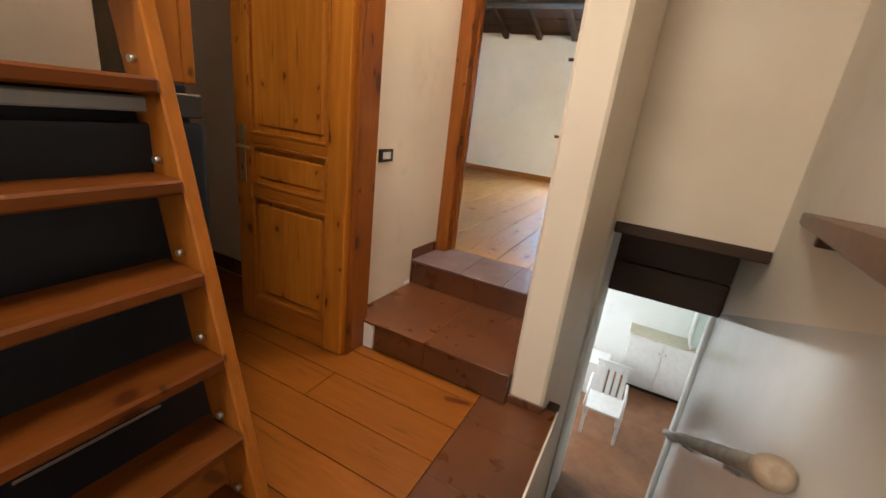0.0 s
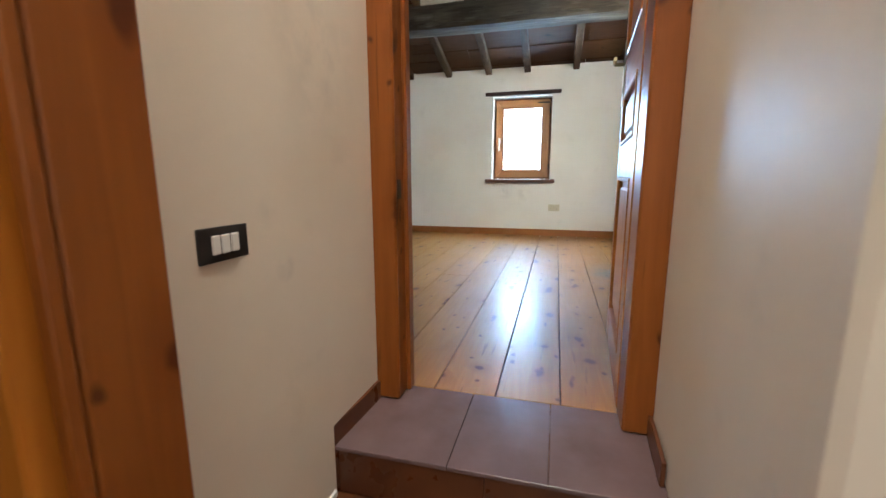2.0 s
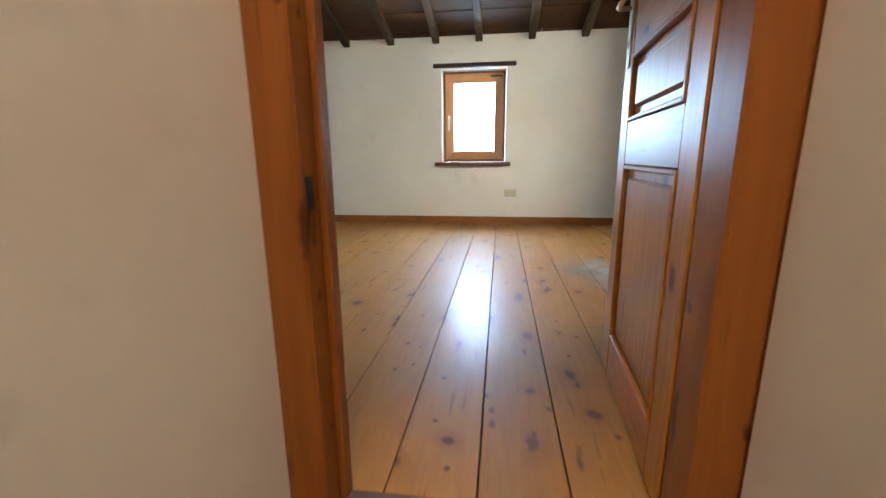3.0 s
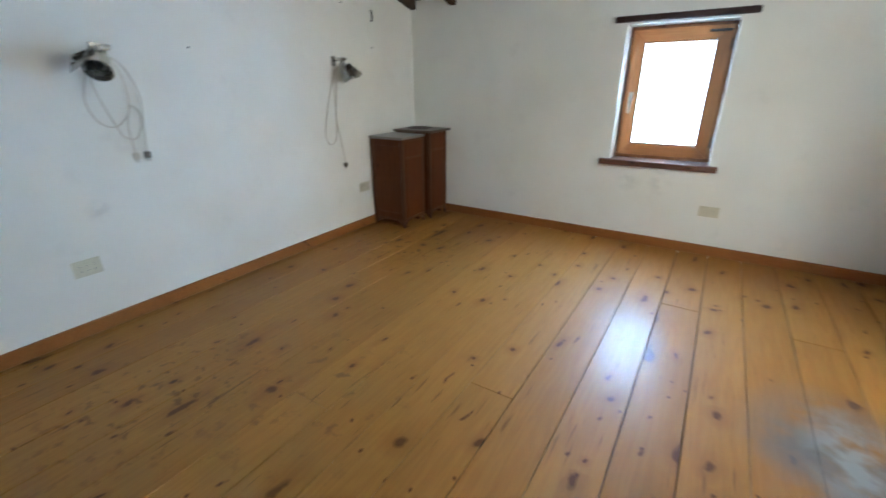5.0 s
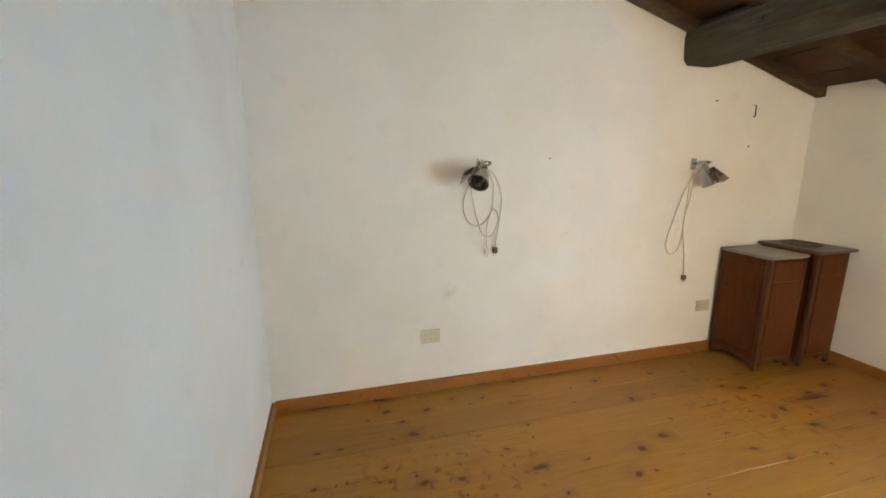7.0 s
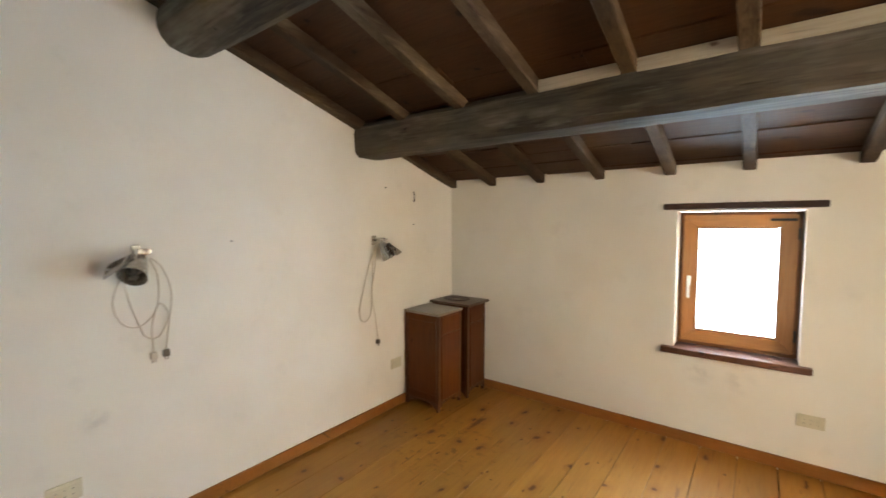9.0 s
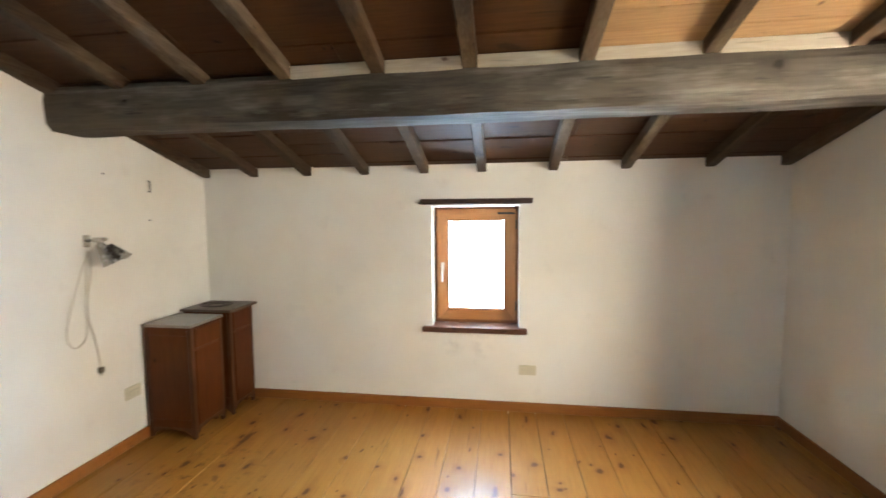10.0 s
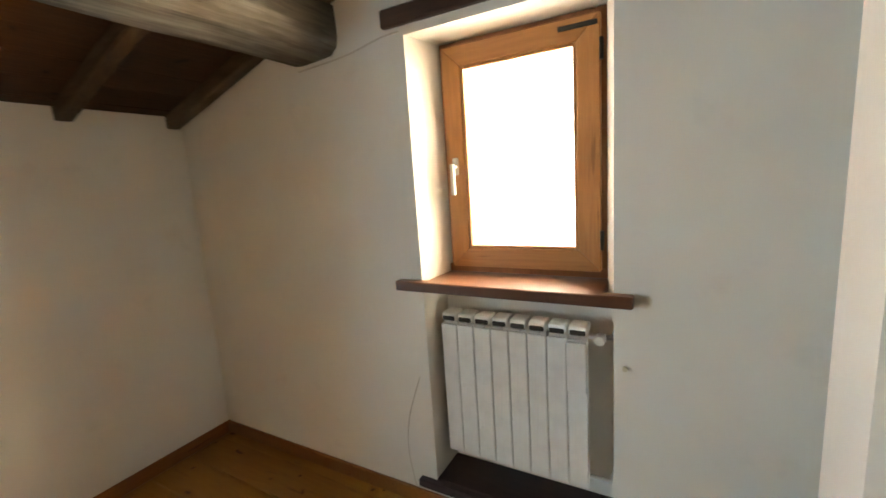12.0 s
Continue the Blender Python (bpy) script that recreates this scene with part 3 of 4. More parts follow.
structure("lower_ceiling", solid([(-0.9, 4.06, -0.30, 2.6, 7.5, -0.2405)]), M_LOWER, "plain ceiling of the room below", "ceiling")

# ------------------------------------------------------------ windows


def window(name, m, w, h, dep, label, handle_z, sill, lintel, lintel_z, lintel_h):
    """A one-sash window; built at the frame's lower left corner on the wall's inner face, then set by m.
    dep: how deep the sash sits; sill, lintel: (start, end) along the wall."""
    t = thing(name, (0, 0, 0), label, "window", kind="structure")
    f, d0, d1 = 0.04, dep + 0.022, dep + 0.085
    for nm, b in (("frame_side", (0, d0, 0, f, d1, h)), ("frame_side", (w - f, d0, 0, w, d1, h)),
                  ("frame_head", (f, d0, h - f, w - f, d1, h)), ("frame_foot", (f, d0, 0, w - f, d1, f))):
        part(nm, solid([b], 0.004), M_SILLDARK, t)
    a, s, e0, e1 = 0.022, 0.08, dep, dep + 0.055
    part("sash_stile", prism([(a, a), (a + s, a + s), (a + s, h - a - s), (a, h - a)], "y", e0, e1, 0.004), M_WINDOW, t)
    part("sash_stile", prism([(w - a, a), (w - a, h - a), (w - a - s, h - a - s), (w - a - s, a + s)], "y", e0, e1, 0.004), M_WINDOW, t)
    part("sash_rail", prism([(a, a), (w - a, a), (w - a - s, a + s), (a + s, a + s)], "y", e0, e1, 0.004), M_SILLWOOD, t)
    part("sash_rail", prism([(a, h - a), (a + s, h - a - s), (w - a - s, h - a - s), (w - a, h - a)], "y", e0, e1, 0.004), M_SILLWOOD, t)
    g0, g1, k0, k1 = a + s, w - a - s, a + s, h - a - s
    pane = part("pane", solid([(g0 - 0.008, e0 + 0.025, k0 - 0.008, g1 + 0.008, e0 + 0.031, k1 + 0.008)]), M_GLASS, t, "bright window pane")
    pane.visible_shadow = False
    bead = 0.012
    for b in ((g0, e0 + 0.005, k0, g0 + bead, e0 + 0.024, k1), (g1 - bead, e0 + 0.005, k0, g1, e0 + 0.024, k1),
              (g0 + bead, e0 + 0.005, k0, g1 - bead, e0 + 0.024, k0 + bead), (g0 + bead, e0 + 0.005, k1 - bead, g1 - bead, e0 + 0.024, k1)):
        part("glazing_bead", solid([b], 0.003), M_WINDOW, t)
    hx = a + s * 0.5
    hd = part("handle", solid([(hx - 0.013, e0 - 0.009, handle_z - 0.035, hx + 0.013, e0 + 0.001, handle_z + 0.035)], 0.004), M_WHITE, t, "white window handle")
    part("lever", merge(tube([(hx, e0 - 0.005, handle_z), (hx, e0 - 0.035, handle_z)], 0.008),
                        solid([(hx - 0.009, e0 - 0.043, handle_z - 0.115, hx + 0.009, e0 - 0.029, handle_z + 0.01)], 0.005, 2)), M_WHITE, hd)
    part("seal", solid([(0.001, e0 + 0.008, -0.001, w - 0.001, d0 - 0.001, a + 0.01)], 0.002), M_SILLDARK, t, "dark seal under the sash")
    for hz in (h - 0.14, 0.14):
        part("hinge", tube([(w - a + 0.004, e0 - 0.004, hz - 0.035), (w - a + 0.004, e0 - 0.004, hz + 0.035)], 0.007), M_BLACK, t)
    part("stay", solid([(w - 0.16, e0 - 0.007, h - 0.062, w - 0.03, e0 + 0.001, h - 0.046)], 0.002), M_BLACK, t, "dark metal stay")
    part("window_sill", prism([(sill[0], -0.045), (sill[1], -0.045), (sill[1], -0.0005), (w + 0.012, -0.0005), (w + 0.002, dep + 0.02), (-0.002, dep + 0.02), (-0.012, -0.0005), (sill[0], -0.0005)],
                              "z", -0.042, -0.002, 0.004), M_SILL, t, "dark stained wooden sill")
    part("window_lintel", solid([(lintel[0], -0.03, lintel_z, lintel[1], -0.0005, lintel_z + lintel_h)], 0.006), M_LINTEL_SHADED, t, "dark stained wooden lintel board, darkened further for shade")
    t.matrix_basis = m
    return t


M_SILLDARK = wood("window_frame_dark", (0.26, 0.105, 0.038), (0.16, 0.06, 0.022), "z", 0.4, 0.05, 0.8, 0.0, 0.12)
M_SILLWOOD = wood("window_larch_rail", (0.50, 0.225, 0.083), (0.33, 0.135, 0.046), "x", 0.38, 0.1, 0.8, 0.0, 0.12)
window("window_1", pose(-0.422, NORTH, 0.648), 0.65, 0.91, 0.12, "small larch-framed window with bright daylight behind", 0.44, (-0.075, 0.71), (-0.085, 0.745), 0.925, 0.04)
window("window_2", pose(EAST, 5.275, 1.05, 0, 0, -90), 0.645, 0.925, 0.17, "larch-framed window above the radiator", 0.44, (-0.14, 0.745), (-0.12, 0.86), 0.955, 0.065)
for nm, b in (("sky_backdrop_north", (-3.0, 8.2, -1.0, 3.0, 8.21, 3.5)), ("sky_backdrop_east", (3.6, 2.5, -1.0, 3.61, 7.5, 3.8))):
    structure(nm, solid([b]), M_SKYGLOW, "white overexposed daylight outside the window", "backdrop")

# ------------------------------------------------------------ doors


def door_leaf(t, w, h, th, rails, hz):
    """A panelled pine leaf, hinged at x = 0, along +x; parts go under t."""
    st = 0.095
    part("stile", solid([(0, 0, 0, st, th, h)], 0.004), M_DOOR, t)
    part("stile", solid([(w - st, 0, 0, w, th, h)], 0.004), M_DOOR, t)
    for a, b in zip(rails[0::2], rails[1::2]):
        part("rail", solid([(st, 0.001, a, w - st, th - 0.001, b)], 0.003), M_DOOR_H, t)
    for a, b in zip(rails[1::2], rails[2::2]):
        p = part("panel", solid([(st - 0.004, th * 0.36, a - 0.004, w - st + 0.004, th * 0.64, b + 0.004)]), M_DOOR, t)
        x0, x1 = st + 0.035, w - st - 0.035
        bm = solid([(x0, 0.006, a + 0.035, x1, th - 0.006, b - 0.035)])
        bmesh.ops.bevel(bm, geom=bm.edges[:], offset=0.007, segments=1, affect="EDGES")
        part("raised_field", bm, M_DOOR, p)
        k = 0.012
        for y0, y1 in ((-0.003, th * 0.36), (th * 0.64, th + 0.003)):
            part("moulding", solid([(st, y0, a, st + k, y1, b), (w - st - k, y0, a, w - st, y1, b),
                                    (st + k, y0, a, w - st - k, y1, a + k), (st + k, y0, b - k, w - st - k, y1, b)], 0.003), M_DOOR_H, p)
    hx = w - 0.045
    for y, s in ((0.0, -1), (th, 1)):
        plate = part("lock_plate", solid([(hx - 0.02, min(y, y + s * 0.004), hz - 0.16, hx + 0.02, max(y, y + s * 0.004), hz + 0.085)], 0.0015), M_BRASS, t, "pale brass lock plate")
        part("handle", tube([(hx, y, hz), (hx, y + s * 0.036, hz), (hx - 0.012, y + s * 0.041, hz), (hx - 0.09, y + s * 0.041, hz)], 0.007), M_BRASS, plate)
        part("keyhole", solid([(hx - 0.004, min(y, y + s * 0.006), hz - 0.105, hx + 0.004, max(y, y + s * 0.006), hz - 0.085)]), M_BLACK, plate)
    for gz in (0.25, h - 0.25):
        part("hinge", tube([(-0.004, -0.006, gz - 0.05), (-0.004, -0.006, gz + 0.05)], 0.008), M_BRASS, t)


d2 = thing("door_2", (0, 0, 0), "open panelled pine door leaf of the bedroom", "door", kind="structure")
door_leaf(d2, 0.65, 1.93, 0.042, (0.0, 0.13, 0.67, 0.79, 0.97, 1.12, 1.82, 1.93), 1.10)
d2.matrix_basis = pose(0.552, 3.10, 0.008, 0, 0, 86.2)
d1 = thing("door_1", (0, 0, 0), "open panelled pine door with a brass handle", "door", kind="structure")
door_leaf(d1, 0.61, 2.02, 0.042, (0.0, 0.13, 0.62, 0.668, 0.845, 0.885, 1.91, 2.02), 0.83)
d1.matrix_basis = pose(-0.162, 2.16, HALL_Z + 0.004, 0, 0, 181.0)

fr = thing("door_frame_2", (0.2, 3.04, 0), "orange varnished pine frame of the bedroom door", "door frame", kind="structure")
for x0, x1 in ((-0.2235, -0.128), (0.512, 0.608)):
    part("jamb", solid([(x0, 2.995, 0.001, x1, 3.098, 1.95)], 0.006), M_FRAME, fr)
part("head", solid([(-0.128, 2.995, 1.94, 0.512, 3.098, 2.0)], 0.006), M_DOOR_H, fr)
part("rebate", solid([(-0.128, 3.06, 0.001, -0.114, 3.098, 1.94)], 0.003), M_FRAME, fr)
part("strike_hole", solid([(-0.1285, 3.012, 0.62, -0.1265, 3.04, 0.675)]), M_BLACK, fr, "dark strike hole")
f1 = thing("door_frame_1", (-0.17, 2.2, HALL_Z), "varnished pine door post at the corridor", "door frame", kind="structure")
part("jamb", solid([(-0.27, 2.165, HALL_Z + 0.001, -0.142, 2.28, 2.29)], 0.006), M_FRAME, f1)
part("stop", solid([(-0.162, 2.148, HALL_Z + 0.001, -0.142, 2.165, 2.29)], 0.003), M_FRAME, f1)

# ------------------------------------------------------------ tiles of the threshold, landing, hall and stairs


for a, b in ((-0.21, 0.0865), (0.0885, 0.3235), (0.3255, 0.598)):
    part("threshold_tile", solid([(a, 2.742, -0.012, b, 3.092, 0.0)], 0.0012), M_THRESH, LANDING, "dull violet-brown threshold tile")
for a, b in ((-0.224, 0.1766), (0.1774, 0.60)):
    part("tile", solid([(a, 2.25, LAND_Z - 0.012, min(b, 0.557), 2.756, LAND_Z)], 0.001), M_TERRA, LANDING)
    part("riser_tile", solid([(a, 2.756, LAND_Z, b, 2.80, -0.012)], 0.0015), M_TERRA, LANDING)
    part("riser_tile", solid([(max(a, -0.083), 2.258, HALL_Z, min(b, 0.557), 2.27, LAND_Z - 0.012)], 0.001), M_TERRA, LANDING)
structure("tile_skirting", prism([(-0.2205, 2.74), (-0.2085, 2.74), (-0.189, 2.994), (-0.201, 2.994)], "z", LAND_Z, 0.058, 0.002), M_TERRA,
          "brown tile skirting beside the threshold", "baseboard")
structure("tile_skirting_east", prism([(0.5635, 2.80), (0.574, 2.80), (0.5845, 2.994), (0.574, 2.994)], "z", 0.001, 0.062, 0.002), M_TERRA,
          "brown tile skirting beside the threshold", "baseboard")
single("plaster_patch", solid([(-0.2215, 2.69, LAND_Z, -0.2035, 2.739, LAND_Z + 0.022)], 0.004), M_WHITE, "white plaster left at the skirting's end", "plaster", kind="structure")
structure("corridor_skirting", solid([(-3.2, 2.405, HALL_Z, -0.24, 2.4145, HALL_Z + 0.09)], 0.002), M_TERRA, "brown skirting in the corridor", "baseboard")
structure("pillar_skirting", solid([(0.558, 2.281, HALL_Z, 0.702, 2.2895, HALL_Z + 0.035)], 0.002), M_TERRA, "low brown tile edge at the wall end", "baseboard")

single("plaster_chip", solid([(-0.14, 2.25, HALL_Z, -0.085, 2.27, LAND_Z - 0.013)], 0.003), M_WHITE, "white plastered end of the step riser", "step end", kind="structure")
STEPS, RISE, RUN = 14, 0.18, 0.27
stairs = thing("staircase", (1.05, 1.25, HALL_Z), "terracotta stairs that lead down beside the hall", "stairs", kind="structure")
for i in range(STEPS):
    y0 = 1.25 + RUN * i
    z = HALL_Z - RISE * (i + 1)
    x1 = stair_x(y0) - 0.012
    if z < LOW_Z + 0.02:
        break
    part("step", solid([(0.758, y0, z - 0.35, x1, y0 + RUN, z - 0.022)]), M_TERRA, stairs)
    part("tread", solid([(0.758, y0 - 0.0, z - 0.022, x1, y0 + RUN + 0.02, z)], 0.006), M_LOWFLOOR, stairs)

structure("stair_opening_trim", solid([(stair_x(4.1) - 0.04, 4.06, LOW_Z, stair_x(4.1) - 0.008, 4.149, -0.281)], 0.006), M_ENAMEL, "white painted post at the foot of the stairs", "trim")

# timber over the stairs: a front board, a flat underside and a dark upright face further back
soff = thing("stair_soffit", (1.1, 3.5, 0.1), "dark stained timber over the stairs", "beam", kind="structure")
part("front_beam", solid([(BOX_X + 0.031, 2.985, 0.337, 1.372, 3.14, 0.39)], 0.006), M_DARKBEAM, soff)
for i in range(3):
    ya = 3.141 + 0.27 * i
    part("soffit_board", prism([(BOX_X + 0.032, ya), (stair_x(ya) - 0.004, ya), (stair_x(ya) - 0.004, ya + 0.266), (BOX_X + 0.032, ya + 0.266)], "z", 0.345, 0.37, 0.002), M_DARKBEAM, soff)
part("face_board", solid([(BOX_X + 0.032, 3.93, -0.05, stair_x(3.93) - 0.004, 3.968, 0.344)], 0.005), M_DARKBEAM, soff)
part("face_board", solid([(BOX_X + 0.032, 3.912, -0.279, stair_x(3.91) - 0.004, 3.968, -0.053)], 0.008), M_DARKBEAM, soff)

# ------------------------------------------------------------ bedroom things
RX0, RY0 = EAST + 0.045, 5.30
rad = thing("radiator", (EAST + 0.1, 5.0, 0.26), "white enamelled column radiator in the niche", "radiator")
for i in range(8):
    y1 = RY0 - 0.035 - 0.0735 * i
    y0 = y1 - 0.0708
    e = part("element", solid([(RX0, y0, 0.275, RX0 + 0.012, y1, 0.855), (RX0 + 0.012, y0 + 0.026, 0.275, RX0 + 0.075, y1 - 0.026, 0.88)], 0.004), M_RAD, rad)
    part("cap", solid([(RX0 + 0.004, y0 + 0.004, 0.868, RX0 + 0.085, y1 - 0.004, 0.9)], 0.008, 2), M_RAD, e)
    part("vent", solid([(RX0 + 0.0005, y0 + 0.008, 0.868, RX0 + 0.05, y1 - 0.008, 0.888)], 0.004), M_BLACK, e, "dark vent slot")
    part("fin", solid([(RX0 + 0.02, y0 + 0.004, 0.29, RX0 + 0.024, y1 - 0.004, 0.86)]), M_RAD, e)
part("heat_meter", solid([(RX0 - 0.022, 4.682, 0.66, RX0 - 0.001, 4.75, 0.85)], 0.006, 2), M_WHITE, rad, "white heat cost meter")
part("valve", merge(tube([(RX0 + 0.04, 4.68, 0.86), (RX0 + 0.04, 4.625, 0.86)], 0.012),
                    tube([(RX0 + 0.04, 4.64, 0.86), (RX0 - 0.01, 4.64, 0.86)], 0.017, 12)), M_WHITE, rad, "white radiator valve")
part("pipe", tube([(RX0 + 0.04, 4.625, 0.86), (RX0 + 0.04, 4.605, 0.86), (RX0 + 0.12, 4.60, 0.86)], 0.009), M_STEEL, rad)
part("pipe", tube([(RX0 + 0.04, 4.682, 0.30), (RX0 + 0.04, 4.61, 0.30), (RX0 + 0.12, 4.60, 0.30)], 0.009), M_RAD, rad)
for yy in (5.2, 4.85):
    for zz in (0.8, 0.33):
        part("bracket", solid([(RX0 + 0.07, yy - 0.01, zz, EAST + 0.2, yy + 0.01, zz + 0.02)]), M_STEEL, rad)
structure("niche_ledge", solid([(EAST - 0.035, 4.53, 0.107, EAST - 0.0005, 5.39, 0.145), (EAST, 4.592, 0.107, EAST + 0.2, 5.323, 0.145)], 0.005), M_LEDGE,
          "near-black wooden ledge of the radiator niche", "ledge")


def socket(name, m, w, h, label):
    t = thing(name, (0, 0, 0), label, "outlet")
    part("plate", solid([(-w / 2, -0.008, -h / 2, w / 2, -0.0002, h / 2)], 0.003, 2), M_CREAM, t)
    part("insert", solid([(-w * 0.38, -0.0105, -h * 0.3, w * 0.38, -0.0075, h * 0.3)], 0.001), M_CREAM, t)
    for dx in (-0.3, 0.0, 0.3):
        for dz in (-0.15, 0.15):
            part("hole", solid([(dx * w * 0.8 - 0.002, -0.0112, dz * h - 0.002, dx * w * 0.8 + 0.002, -0.0104, dz * h + 0.002)]), M_BLACK, t)
    t.matrix_basis = m
    return t


socket("outlet", pose(0.295, NORTH, 0.325), 0.125, 0.075, "cream plastic wall outlet below the small window")
socket("outlet", pose(WEST, 4.0, 0.355, 0, 0, 90), 0.12, 0.085, "cream plastic wall outlet on the white wall")
socket("outlet", pose(WEST, 6.03, 0.355, 0, 0, 90), 0.115, 0.08, "cream plastic outlet beside the nightstands")


def nightstand(name, y0, y1, x1, h, top_material, over, label):
    x0 = WEST + 0.02
    t = thing(name, ((x0 + x1) / 2, (y0 + y1) / 2, 0), label, "nightstand", "pair of nightstands")
    leg, foot = 0.03, 0.075
    for x in (x0, x1 - leg):
        for y in (y0, y1 - leg):
            part("leg", prism([(x, 0.001), (x + leg * 0.8, 0.001), (x + leg, h - 0.02), (x, h - 0.02)], "y", y, y + leg, 0.003), M_STAND_EDGE, t, "worn corner post")
    part("body", solid([(x0 + 0.006, y0 + 0.008, foot, x1 - 0.006, y1 - 0.008, h - 0.02)], 0.002), M_STAND, t)
    # frame strips and a sunk panel on the side
    part("side_rail", solid([(x0 + leg, y0 + 0.001, h - 0.075, x1 - leg, y0 + 0.008, h - 0.02)], 0.002), M_STAND, t)
    part("side_rail", solid([(x0 + leg, y0 + 0.001, foot, x1 - leg, y0 + 0.008, foot + 0.055)], 0.002), M_STAND, t)
    part("drawer", solid([(x1 - 0.007, y0 + leg + 0.004, h - 0.17, x1 + 0.004, y1 - leg - 0.004, h - 0.035)], 0.004), M_STAND, t)
    part("door", solid([(x1 - 0.007, y0 + leg + 0.004, foot + 0.012, x1 + 0.004, y1 - leg - 0.004, h - 0.18)], 0.004), M_STAND, t)
    # bracket apron between the feet
    mid = (y0 + y1) / 2
    arch = [(y0 + leg, foot + 0.01), (y1 - leg, foot + 0.01), (y1 - leg, 0.03), (y1 - leg - 0.03, 0.055), (mid, foot - 0.008), (y0 + leg + 0.03, 0.055), (y0 + leg, 0.03)]
    part("apron", prism(arch, "x", x1 - 0.02, x1 - 0.004), M_STAND_EDGE, t)
    part("base_board", solid([(x0 + 0.004, y1 - 0.03, 0.002, x1 - leg - 0.03, y1 - 0.012, foot)], 0.001), M_STAND_EDGE, t)
    cx = (x0 + x1) / 2
    arch = [(x0 + leg, foot + 0.01), (x1 - leg, foot + 0.01), (x1 - leg, 0.018), (x1 - leg - 0.045, 0.05), (cx, foot - 0.012), (x0 + leg + 0.045, 0.05), (x0 + leg, 0.018)]
    part("apron", prism([(a, b) for a, b in arch], "y", y0 + 0.002, y0 + 0.016), M_STAND_EDGE, t)
    part("top", solid([(x0 - 0.003, y0 - over, h - 0.02, x1 + over, y1 + over, h)], 0.006, 2), top_material, t)
    return t


nightstand("nightstand", 6.117, 6.43, -1.925, 0.785, M_SLATE, 0.006, "walnut-brown wooden nightstand with a dull grey top")
nightstand("nightstand", 6.475, 6.755, -1.895, 0.81, M_STAND_TOP, 0.028, "walnut-brown nightstand with a dark overhanging top")
bm = bmesh.new()
rings = []
for r, z in ((0.045, 0.811), (0.085, 0.811), (0.10, 0.817), (0.094, 0.82), (0.082, 0.815), (0.045, 0.815)):
    rings.append([bm.verts.new((-2.10 + 1.25 * r * math.cos(a * math.pi / 12), 6.61 + r * math.sin(a * math.pi / 12), z)) for a in range(24)])
for a, b in zip(rings, rings[1:] + rings[:1]):
    for j in range(24):
        bm.faces.new((a[j], a[(j + 1) % 24], b[(j + 1) % 24], b[j]))
bmesh.ops.recalc_face_normals(bm, faces=bm.faces[:])
single("oval_tray_ring", bm, M_LEDGE, "dark oval rim lying on the nightstand", "tray")


